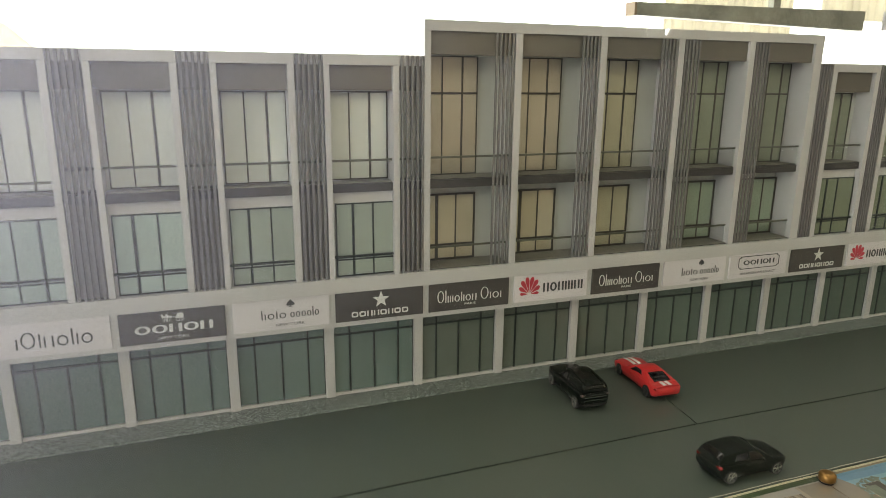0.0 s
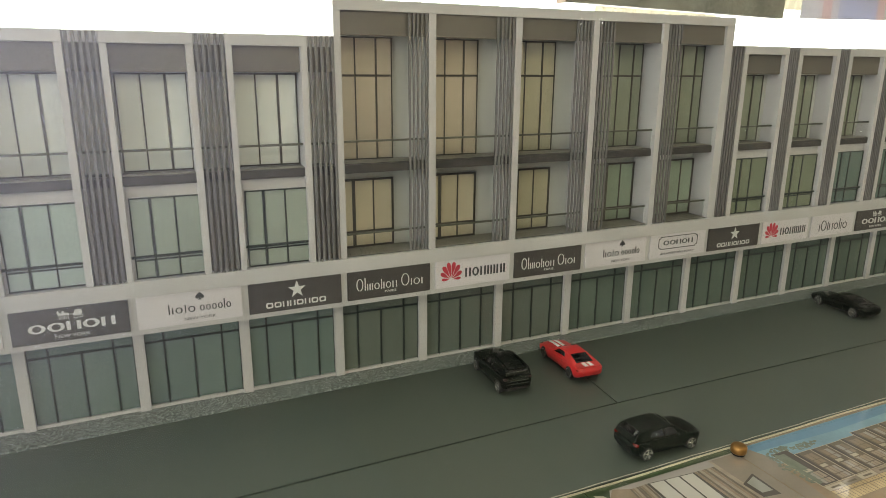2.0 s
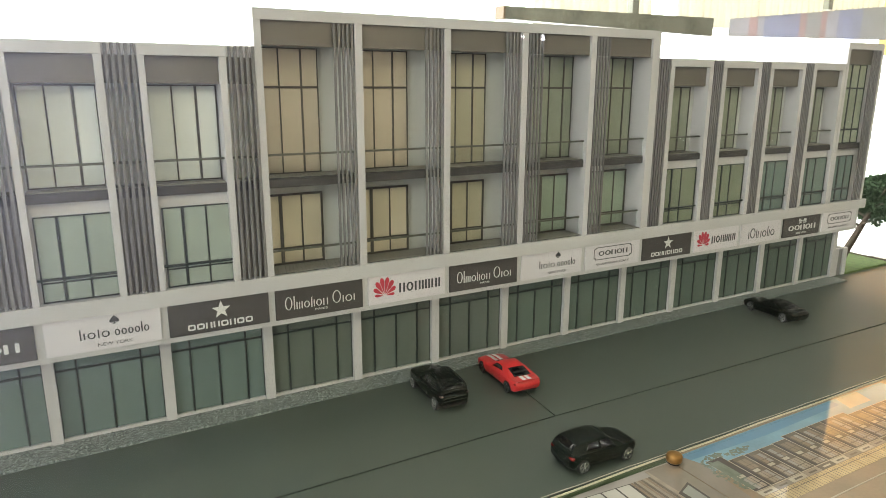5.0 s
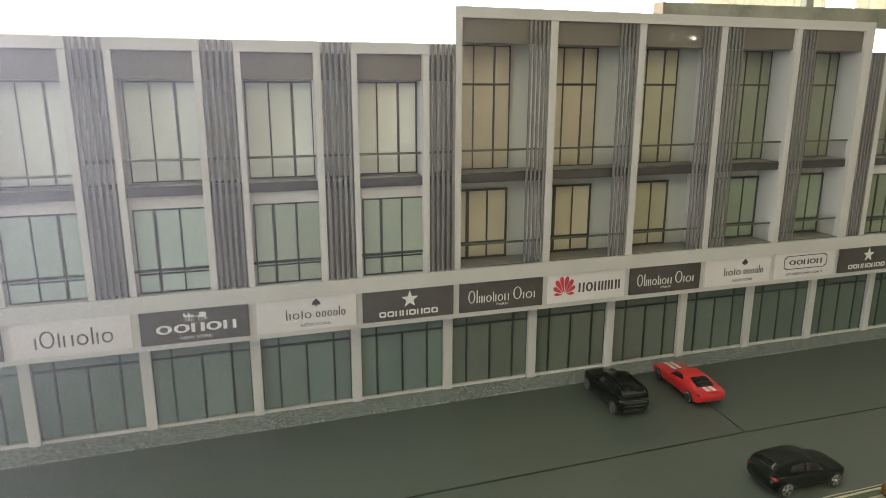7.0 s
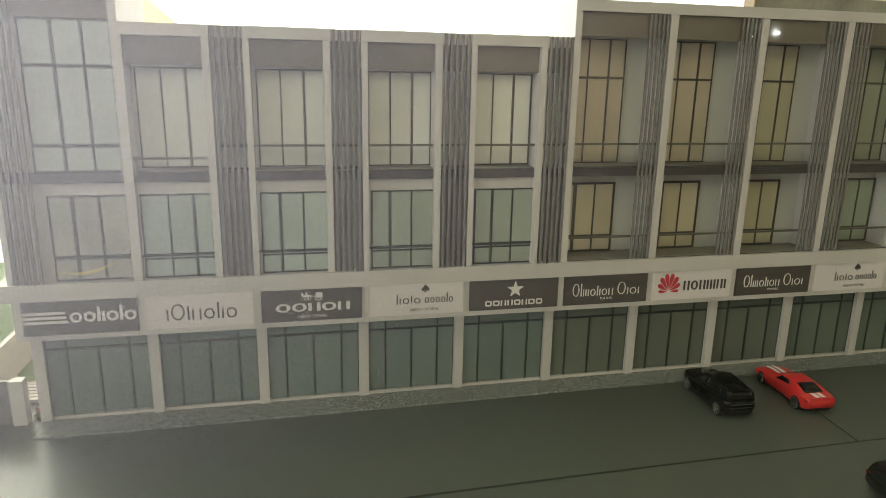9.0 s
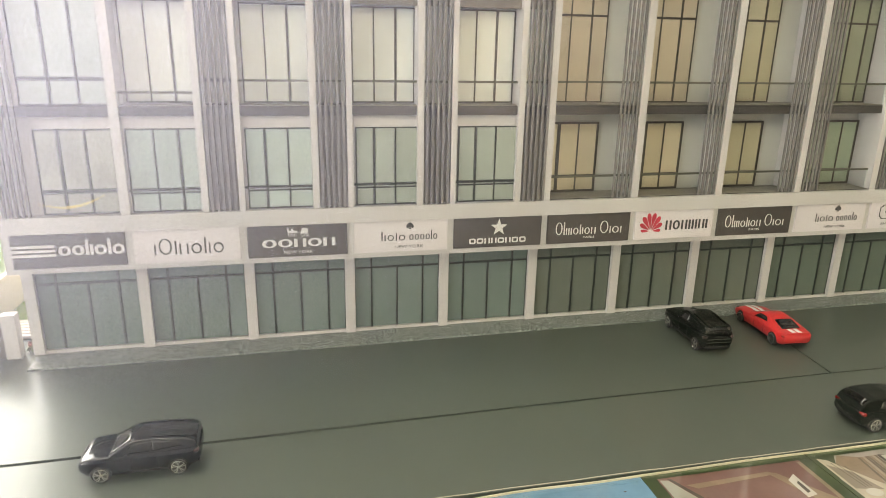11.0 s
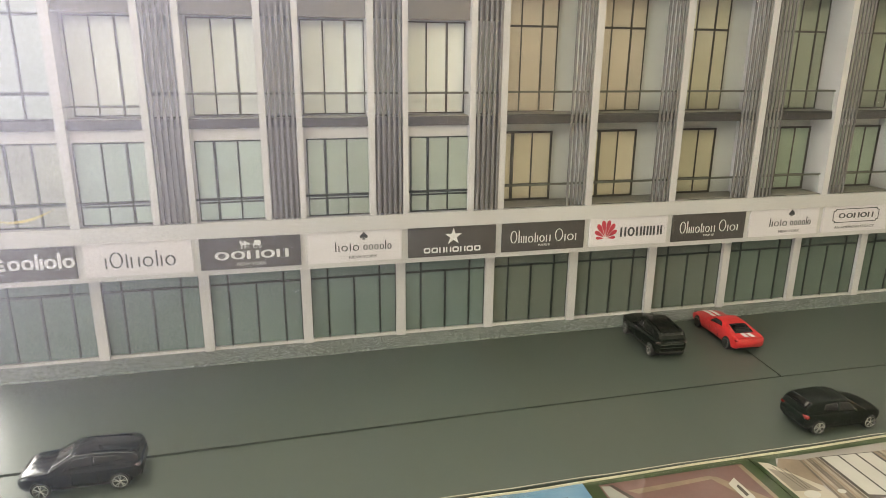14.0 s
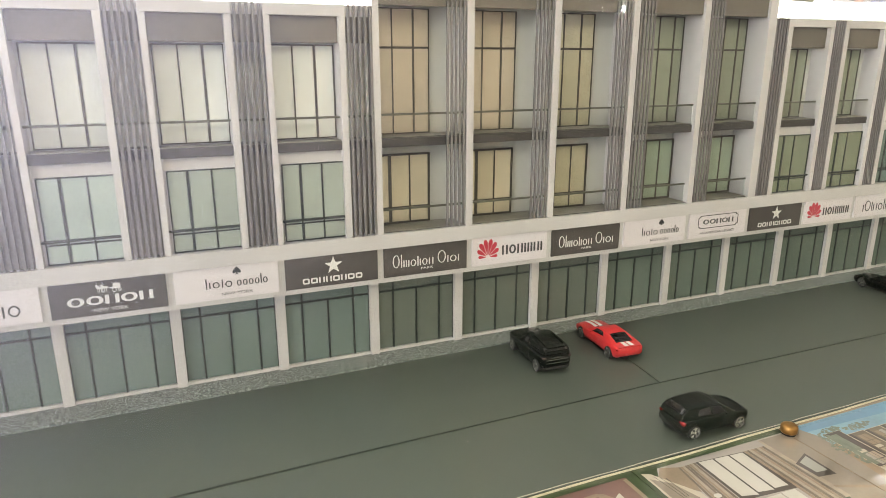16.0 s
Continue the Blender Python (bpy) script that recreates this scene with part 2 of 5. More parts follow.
def clear_part(name, dims, material, parent, label=""):
    """A clear sheet: its front face and its four edges."""
    bm = bmesh.new()
    box(bm, *dims)
    bm.faces.ensure_lookup_table()
    back = max(bm.faces, key=lambda f: f.calc_center_median().y)
    bmesh.ops.delete(bm, geom=[back], context="FACES_ONLY")
    ob = part(name, bm, material, parent, label)
    ob.visible_shadow = False
    return ob


def structure(name, bm, material, label, category):
    ob = new(name, mesh_of(name, bm, material))
    return tagged(ob, label, category, kind="structure")


def thing(name, label, category, group="", place=None):
    ob = new(name)
    ob.empty_display_size = 0.01
    if place is not None:
        ob.matrix_world = place
    return tagged(ob, label, category, group)


# ---- the room ----
def room():
    bm = bmesh.new()
    box(bm, -3000, 5000, -6000, 1600, -900, -850)
    structure("floor", bm, ROOM_FLOOR, "brown room floor under the display table", "floor")
    bm = bmesh.new()
    box(bm, -3000, 5000, -6000, 1600, 1750, 1800)
    structure("ceiling", bm, CEILING, "plain white room ceiling", "ceiling")
    bm = bmesh.new()
    box(bm, -3100, -3000, -6000, -2900, -850, 1750)
    box(bm, -3100, -3000, -500, 1600, -850, 1750)
    box(bm, -3100, -3000, -2900, -500, -850, -100)
    box(bm, -3100, -3000, -2900, -500, 1350, 1750)
    structure("wall_west", bm, ROOM_WALL, "cream room wall with a window", "wall")
    bm = bmesh.new()
    box(bm, -3210, -3200, -3000, -400, -200, 1450)
    structure("backdrop", bm, DAYLIGHT, "white daylight outside the side window", "backdrop")
    bm = bmesh.new()
    box(bm, 5000, 5100, -6000, 1600, -850, 1750)
    structure("wall_east", bm, ROOM_WALL, "cream painted room wall", "wall")
    # This wall's opening and glow are added, for a warm reflection in the glass.
    bm = bmesh.new()
    box(bm, -3100, 1450, -6100, -6000, -850, 1750)
    box(bm, 3450, 5100, -6100, -6000, -850, 1750)
    box(bm, 1450, 3450, -6100, -6000, -850, -450)
    box(bm, 1450, 3450, -6100, -6000, 900, 1750)
    structure("wall_south", bm, ROOM_WALL, "unseen cream room wall with an added curtained opening", "wall")
    bm = bmesh.new()
    box(bm, 1250, 3650, -6260, -6250, -650, 1100)
    structure("backdrop", bm, DAYLIGHT, "added white glow behind the curtained opening", "backdrop")
    bm = bmesh.new()
    box(bm, -3100, 5100, 1500, 1600, -850, -700)
    box(bm, -3100, 5100, 1500, 1600, 1690, 1750)
    box(bm, -3100, -2600, 1500, 1600, -700, 1690)
    box(bm, 4600, 5100, 1500, 1600, -700, 1690)
    structure("wall_north", bm, ROOM_WALL, "cream wall with a wide bright window", "wall")
    bm = bmesh.new()
    box(bm, -2800, 4800, 1700, 1710, -840, 1780)
    structure("backdrop", bm, DAYLIGHT, "overexposed white daylight outside the window", "backdrop")


room()


# ---- table and road ----
def table():
    t = thing("display_table", "wooden display table carrying the street model", "table")
    bpart("tabletop", (-700, 1284, -420, 505, -40, -12), TABLE, t)
    for x in (-640, 1230):
        for y in (-380, 440):
            bpart("leg", (x - 30, x + 30, y - 30, y + 30, -850, -40), TABLE, t)


table()


def slab_poly(bm, pts, z0, z1):
    lo = [bm.verts.new((x * MM, y * MM, z0 * MM)) for x, y in pts]
    hi = [bm.verts.new((x * MM, y * MM, z1 * MM)) for x, y in pts]
    n = len(pts)
    bm.faces.new(hi)
    bm.faces.new(lo[::-1])
    for i in range(n):
        bm.faces.new((lo[i], lo[(i + 1) % n], hi[(i + 1) % n], hi[i]))


def road():
    bm = bmesh.new()
    box(bm, -700, 1282, -226, 500, -12, -2.5)
    base = structure("road", bm, GROOVE, "dark underlay of the model road, seen in the joints", "road")
    for pts in ([(-700, -154.0), (-40, -145.8), (272, -139.9), (512.2, -138.2), (520.3, -60), (523.8, 0), (523.8, 500), (-700, 500)],
                [(513.6, -138.2), (705, -140.5), (1282, -145.2), (1282, 500), (525, 500), (525, 0), (521.5, -60)],
                [(-700, -157.4), (-40, -148.7), (272, -142.1), (513, -139.6), (705, -142.2), (1282, -147.6), (1282, -225.6), (-700, -225.6)]):
        bm = bmesh.new()
        slab_poly(bm, pts, -2.5, 0)
        part("road_panel", bm, ROAD, base, "satin grey board with thin open joints")
    bm = bmesh.new()
    slab_poly(bm, [(-85.5, -24), (170, -23.6), (340, -21.6), (1121, -20.6), (1121, 8), (-85.5, 8)], 0.1, 1.6)
    structure("pavement", bm, GRANITE, "speckled grey granite-print strip before the shopfronts", "pavement")


road()


# ---- lettering stand-ins and devices on the signs ----
def mark(marks, name):
    """A fresh mesh for one device on a sign."""
    bm = bmesh.new()
    marks.append((name, bm))
    return bm


def poly(bm, pts, y, depth=0.25):
    f = [bm.verts.new((x * MM, (y - depth) * MM, z * MM)) for x, z in pts]
    b = [bm.verts.new((x * MM, y * MM, z * MM)) for x, z in pts]
    n = len(pts)
    bm.faces.new(f)
    bm.faces.new(b[::-1])
    for i in range(n):
        bm.faces.new((f[i], f[(i + 1) % n], b[(i + 1) % n], b[i]))


def hoop(bm, outer, inner, y, depth=0.25):
    """A flat closed band between two outlines of equally many points."""
    n = len(outer)
    rows = [[bm.verts.new((x * MM, (y - d) * MM, z * MM)) for x, z in pts] for pts, d in ((outer, depth), (inner, depth), (inner, 0), (outer, 0))]
    for a, b in zip(rows, rows[1:] + rows[:1]):
        for i in range(n):
            bm.faces.new((a[i], a[(i + 1) % n], b[(i + 1) % n], b[i]))


def oval(cx, cz, rx, rz, n=18, square=2.0):
    """Points of an oval; a higher square makes it boxier."""
    out = []
    for i in range(n):
        c, s = math.cos(i * math.tau / n), math.sin(i * math.tau / n)
        out.append((cx + rx * math.copysign(abs(c) ** (2 / square), c), cz + rz * math.copysign(abs(s) ** (2 / square), s)))
    return out


SHAPES = {"o": (1.0, "low"), "O": (1.25, "cap"), "i": (0.0, "low"), "l": (0.0, "cap"), "t": (0.0, "mid"), "n": (0.85, "low"), "H": (1.05, "cap"), "W": (1.5, "cap"), " ": (0.5, "low")}


def word_shapes(marks, plan, x0, x1, z0, low, cap, y, wide, thin, square=2.0, gap=0.3):
    """A word stood in for by plain hoops and upright bars: o and O are hoops, the rest one to three bars.
    low and cap are their tops, wide and thin the limbs of a hoop, gap the space between shapes in units of a hoop."""
    bar = [w == 0.0 for w in (SHAPES[k][0] for k in plan)]
    free = (x1 - x0) - wide * sum(bar)
    unit = free / (sum(SHAPES[k][0] for k in plan) + gap * (len(plan) - 1))
    x = x0
    for k in plan:
        w, height = SHAPES[k]
        top = {"low": low, "cap": cap, "mid": (low * 0.5 + cap * 0.5)}[height]
        w = w * unit or wide
        if k in "oO":
            bm = mark(marks, "letter_hoop")
            cx, cz, rx, rz = x + w / 2, (z0 + top) / 2, w / 2, (top - z0) / 2
            hoop(bm, oval(cx, cz, rx, rz, square=square), oval(cx, cz, max(0.2, rx - wide), max(0.2, rz - thin), square=square), y)
        elif k != " ":
            n = {"n": 2, "H": 2, "W": 3}.get(k, 1)
            for i in range(n):
                a = x + (w - wide) * (i / (n - 1) if n > 1 else 0)
                box(mark(marks, "letter_bar"), a, a + wide, y - 0.25, y, z0, top)
        x += w + gap * unit


def star(bm, cx, cz, r, y):
    poly(bm, [(cx + (r if i % 2 == 0 else r * 0.40) * math.sin(i * math.pi / 5), cz + (r if i % 2 == 0 else r * 0.40) * math.cos(i * math.pi / 5)) for i in range(10)], y)


def words(text, cx, z, height, width, y, material, parent):
    """Small readable words, as flat raised type."""
    cu = bpy.data.curves.new("lettering", "FONT")
    cu.body, cu.align_x, cu.extrude = text, "CENTER", 0.08
    tmp = bpy.data.objects.new("lettering", cu)
    scene.collection.objects.link(tmp)
    me = bpy.data.meshes.new_from_object(tmp.evaluated_get(bpy.context.evaluated_depsgraph_get()))
    bpy.data.objects.remove(tmp)
    xs = [v.co.x for v in me.vertices]
    ys = [v.co.y for v in me.vertices]
    sx, sy = width * MM / (max(xs) - min(xs)), height * MM / (max(ys) - min(ys))
    x_mid = (max(xs) + min(xs)) / 2
    for v in me.vertices:
        v.co = ((v.co.x - x_mid) * sx + cx * MM, y * MM - 0.00012 - 0.0001 * v.co.z / 0.08, (v.co.y - min(ys)) * sy + z * MM)
    me.materials.append(material)
    ob = new("lettering", me)
    ob.parent = parent
    return ob


def spade(bm, cx, z, y):
    """A playing-card spade with a flared foot."""
    side = [(0.0, 6.6), (0.7, 5.5), (2.0, 4.2), (3.1, 3.0), (3.2, 1.9), (2.5, 1.1), (1.4, 1.2), (0.5, 1.9), (0.6, 0.9), (1.5, 0.0)]
    poly(bm, [(cx + a, z + b) for a, b in side] + [(cx - a, z + b) for a, b in side[:0:-1]], y)


def carriage_device(marks, c, y):
    """A horse-drawn carriage as small plain shapes."""
    for dx, r in ((3.4, 1.55), (7.0, 1.2)):
        hoop(mark(marks, "device"), oval(c + dx, 96.6, r, r, 14), oval(c + dx, 96.6, r - 0.45, r - 0.45, 14), y)
    poly(mark(marks, "device"), [(c + 1.4, 98.0), (c + 6.6, 97.6), (c + 7.8, 99.2), (c + 7.2, 101.4), (c + 3.2, 101.8), (c + 2.6, 99.6)], y)
    for dx in (-7.4, -4.2):
        poly(mark(marks, "device"), [(c + dx, 98.6), (c + dx + 3.2, 98.4), (c + dx + 3.8, 99.6), (c + dx + 1.0, 100.2), (c + dx + 0.2, 102.0), (c + dx - 1.0, 101.0)], y)
        for k in (0.2, 1.3, 2.6):
            box(mark(marks, "device"), c + dx + k, c + dx + k + 0.4, y - 0.25, y, 95.4, 98.6)
    box(mark(marks, "device"), c - 1.0, c + 2.6, y - 0.25, y, 98.5, 98.9)


SIGN_Y0, SIGN_Y1 = -23.6, -22.0
SIGN_LOW, SIGN_TOP = 79.3, 104.4


def sign(parent, x0, design):
    """A sign board on the band of one shop; x0 is the bay's left edge."""
    l, r = x0 - 2.2, x0 + 72.6
    dark = design in ("stripes", "carriage", "star", "serif")
    kinds = {"stripes": "charcoal sign board with three white bars and a word", "thin": "white sign board with one thin dark word",
             "carriage": "charcoal sign board with a white carriage device", "spade": "white sign board with a small dark spade device",
             "star": "charcoal sign board with a white star", "serif": "charcoal sign board with a white two-part word",
             "fan": "white sign board with a red fan device", "plate": "white sign board with a framed dark word"}
    b = bpart("sign_board", (l, r, SIGN_Y0, SIGN_Y1, SIGN_LOW, SIGN_TOP), SIGN_DARK if dark else SIGN_WHITE, parent, kinds[design], bevel=0.25)
    ms, y, m = [], SIGN_Y0, INK_WHITE if dark else INK_DARK
    c = (l + r) / 2
    if design == "stripes":
        for i in range(3):
            box(mark(ms, "stripe"), l + 0.4, l + 27.8 + i * 0.4, y - 0.25, y, 94.6 - i * 3.3, 96.5 - i * 3.3)
        word_shapes(ms, "ooliolo", l + 30.2, r - 0.8, 88.0, 95.8, 99.6, y, 2.1, 1.7, gap=0.10)
    elif design == "thin":
        word_shapes(ms, "iOtnolio", l + 13.9, l + 62.7, 85.4, 93.6, 98.0, y, 1.2, 1.1, gap=0.26)
    elif design == "carriage":
        word_shapes(ms, "OOHOH", l + 10.4, l + 65.4, 87.0, 93.4, 93.6, y, 2.6, 1.1, gap=0.12)
        carriage_device(ms, c, y)
        words("NEW YORK", c, 81.8, 2.5, 22, y, m, b)
    elif design == "spade":
        word_shapes(ms, "lioto", l + 21.4, l + 40.4, 88.4, 93.2, 96.2, y, 0.95, 0.65, gap=0.28)
        word_shapes(ms, "oooolo", l + 43.6, l + 66.5, 88.4, 93.2, 96.2, y, 0.95, 0.65, gap=0.22)
        spade(mark(ms, "device"), c + 6.8, 97.4, y)
        words("NEW YORK", c + 6.2, 82.0, 2.5, 23, y, m, b)
    elif design == "star":
        star(mark(ms, "device"), c + 0.6, 95.9, 7.4, y)
        word_shapes(ms, "OOHHOHOO", l + 13.0, l + 61.4, 82.6, 87.0, 87.2, y, 1.25, 1.1, square=4.5, gap=0.22)
    elif design == "serif":
        word_shapes(ms, "Oliiiotion", l + 7.5, l + 43.7, 86.8, 92.6, 97.8, y, 0.95, 0.6, gap=0.24)
        word_shapes(ms, "Oioi", l + 47.6, l + 67.4, 86.8, 92.6, 97.8, y, 0.95, 0.6, gap=0.24)
        words("PARIS", c + 0.5, 83.2, 1.9, 10.5, y, m, b)
    elif design == "fan":
        for deg, reach, w in ((-10.5, 16.4, 2.0), (10.5, 16.4, 2.0), (-32, 15.2, 2.1), (32, 15.2, 2.1), (-57, 12.4, 1.9), (57, 12.4, 1.9), (-86, 9.4, 1.35), (86, 9.4, 1.35)):
            a = math.radians(deg)
            ca, sa = math.cos(a), math.sin(a)
            pts = [(0, 1.6), (0.42, 0.38), (0.82, 0.62), (1.0, 0.78), (0.72, 0.93), (0, 1.0), (-0.72, 0.93), (-1.0, 0.78), (-0.82, 0.62), (-0.42, 0.38)]
            pts = [(p * w, q if j == 0 else q * reach) for j, (p, q) in enumerate(pts)]
            bm = bmesh.new()
            poly(bm, [(l + 15.2 + p * ca + q * sa, 86.6 + q * ca - p * sa) for p, q in pts], y)
            part("petal", bm, INK_RED, b)
        word_shapes(ms, "HOHWHl", l + 29.0, l + 69.8, 87.2, 95.6, 95.6, y, 1.75, 1.4, gap=0.26)
    else:
        cut = lambda hx, hz: [(c + sx * a, 95.2 + sz * d) for sx, sz, order in ((1, 1, 1), (-1, 1, -1), (-1, -1, 1), (1, -1, -1))
                              for a, d in ((hx, hz - 2.0), (hx - 2.2, hz - 1.4), (hx - 2.6, hz))[::order]]
        hoop(mark(ms, "device"), cut(26.4, 6.8), cut(25.7, 6.1), y)
        word_shapes(ms, "OOHOH", c - 20, c + 20, 92.6, 97.4, 97.6, y, 1.7, 0.8, gap=0.14)
        words("AN AMERICAN LEGACY", c, 82.6, 2.4, 46, y, m, b)
    for name, bm in ms:
        part(name, bm, m, b)


# ---- one shophouse of the terrace ----
GLASS_Y = 4.0


def pane(parent, name, dims, material, label=""):
    """A sheet of acrylic whose front edges are chamfered."""
    x0, x1, y0, y1, z0, z1 = dims
    c = 0.32
    bm = bmesh.new()
    rows = [[bm.verts.new((x * MM, y * MM, z * MM)) for x, z in ((x0 + d, z0 + d), (x1 - d, z0 + d), (x1 - d, z1 - d), (x0 + d, z1 - d))] for y, d in ((y0, c), (y0 + c, 0), (y1, 0))]
    bm.faces.new(rows[0])
    bm.faces.new(rows[2][::-1])
    for a, b in zip(rows, rows[1:]):
        for i in range(4):
            bm.faces.new((a[i], a[(i + 1) % 4], b[(i + 1) % 4], b[i]))
    return part(name, bm, material, parent, label)


def shopfront(h, x0, glass):
    """Ground floor: frosted glazing, mullions and the sill."""
    w = bpart("shop_window", (x0, x0 + 72, GLASS_Y + 1.2, GLASS_Y + 3.2, 3.5, 75), BACKWALL, h, "frosted teal shopfront glazing in dark mullions")
    for a, b in ((0.4, 13.4), (14.8, 35.3), (36.7, 57.3), (58.7, 71.6)):
        pane(w, "pane", (x0 + a, x0 + b, GLASS_Y, GLASS_Y + 1.2, 4.4, 57.0), glass)
        if a in (0.4, 58.7):
            pane(w, "pane", (x0 + a, x0 + b, GLASS_Y, GLASS_Y + 1.2, 58.6, 75), glass)
    pane(w, "pane", (x0 + 14.8, x0 + 57.3, GLASS_Y, GLASS_Y + 1.2, 58.8, 75), glass)
    for x, d, top in ((14.1, 0.7, 75), (36.0, 0.7, 57), (58.0, 0.7, 75)):
        bpart("mullion", (x0 + x - d, x0 + x + d, GLASS_Y - 0.6, GLASS_Y + 1.2, 4.0, top), MULLION, w)
    bpart("transom", (x0 + 14.8, x0 + 57.3, GLASS_Y - 0.5, GLASS_Y + 1.2, 57.0, 58.8), MULLION, w)
    for a, b in ((0, 13.4), (58.7, 72)):
        bpart("transom", (x0 + a, x0 + b, GLASS_Y - 0.4, GLASS_Y + 1.2, 57.0, 58.6), MULLION, w)
    for a in (0, 71.4):
        bpart("jamb", (x0 + a, x0 + a + 0.6, GLASS_Y - 0.4, GLASS_Y + 1.2, 4.0, 75), MULLION, w)
    bpart("sill", (x0, x0 + 72, GLASS_Y - 1.6, GLASS_Y + 3, 1.4, 4.0), WHITE, w)


def glazed(h, name, x0, x1, y, z0, z1, bars_x, bars_z, material, frame, label, rim=1.0):
    """A window: panes between bars. bars_x, bars_z: places and half widths."""
    w = bpart(name, (x0, x1, y + 1.0, y + 2.4, z0, z1), BACKWALL, h, label)
    xs = [(x0, rim)] + list(bars_x) + [(x1, rim)]
    zs = [(z0, rim)] + list(bars_z) + [(z1, rim)]
    for (xa, wa), (xb, wb) in zip(xs, xs[1:]):
        for (za, ha), (zb, hb) in zip(zs, zs[1:]):
            pane(w, "pane", (xa + wa, xb - wb, y, y + 1.0, za + ha, zb - hb), material)
    bm = bmesh.new()
    box(bm, x0, x1, y - 0.5, y + 0.9, z1 - rim, z1)
    box(bm, x0, x1, y - 0.5, y + 0.9, z0, z0 + rim)
    box(bm, x0, x0 + rim, y - 0.5, y + 0.9, z0 + rim, z1 - rim)
    box(bm, x1 - rim, x1, y - 0.5, y + 0.9, z0 + rim, z1 - rim)
    part("window_frame", bm, frame, w)
    for x, d in bars_x:
        bpart("mullion", (x - d, x + d, y - 0.45, y + 0.9, z0 + rim, z1 - rim), frame, w)
    for z, d in bars_z:
        bpart("transom", (x0 + rim, x1 - rim, y - 0.55, y + 0.9, z - d, z + d), frame, w)
    return w


def fins(h, x0, x1, z0, z1, y0=-24.4, y1=-22.6, n=5):
    step = (x1 - x0) / n
    for i in range(n):
        c = x0 + (i + 0.5) * step
        bpart("louvre_fin", (c - step * 0.26, c + step * 0.26, y0, y1, z0, z1), FIN, h, bevel=0.2)


def balustrade(h, x0, x1, z, y=-20.0):
    """A slim olive top rail on a clear sheet."""
    bpart("rail", (x0, x1, y - 0.7, y + 0.7, z + 16.7, z + 18.4), RAIL, h)
    clear_part("glass_sheet", (x0, x1, y - 0.3, y + 0.3, z + 0.2, z + 16.6), BALUSTRADE, h, "clear acrylic balustrade")
    for a in (x0, x1 - 0.7):
        bpart("sheet_edge", (a, a + 0.7, y - 0.4, y + 0.4, z + 0.3, z + 16.6), ACRYLIC_EDGE, h)


def deck(h, x0, x1, y0, y1, z):
    """A balcony floor of slanting boards with thin joints."""
    d = bpart("deck", (x0, x1, y0, y1, z - 0.6, z - 0.25), GROOVE, h, "grey floor of slanting boards")
    n = int((x1 - x0) / 3.2)
    for i in range(n):
        bm = bmesh.new()
        a = x0 + (x1 - x0) * i / n
        w = (x1 - x0) / n
        lean = min(6.0, x1 - a - w)
        slab_poly(bm, [(a + 0.25, y0), (a + w, y0), (a + w + lean, y1), (a + 0.25 + lean, y1)], z - 0.25, z)
        part("board", bm, DECK, d)


def posts(h, spans, top, y1=14):
    for a, b in spans:
        bpart("frame_post", (a, b, -24, y1, 116.8, top), WHITE, h, bevel=0.25)


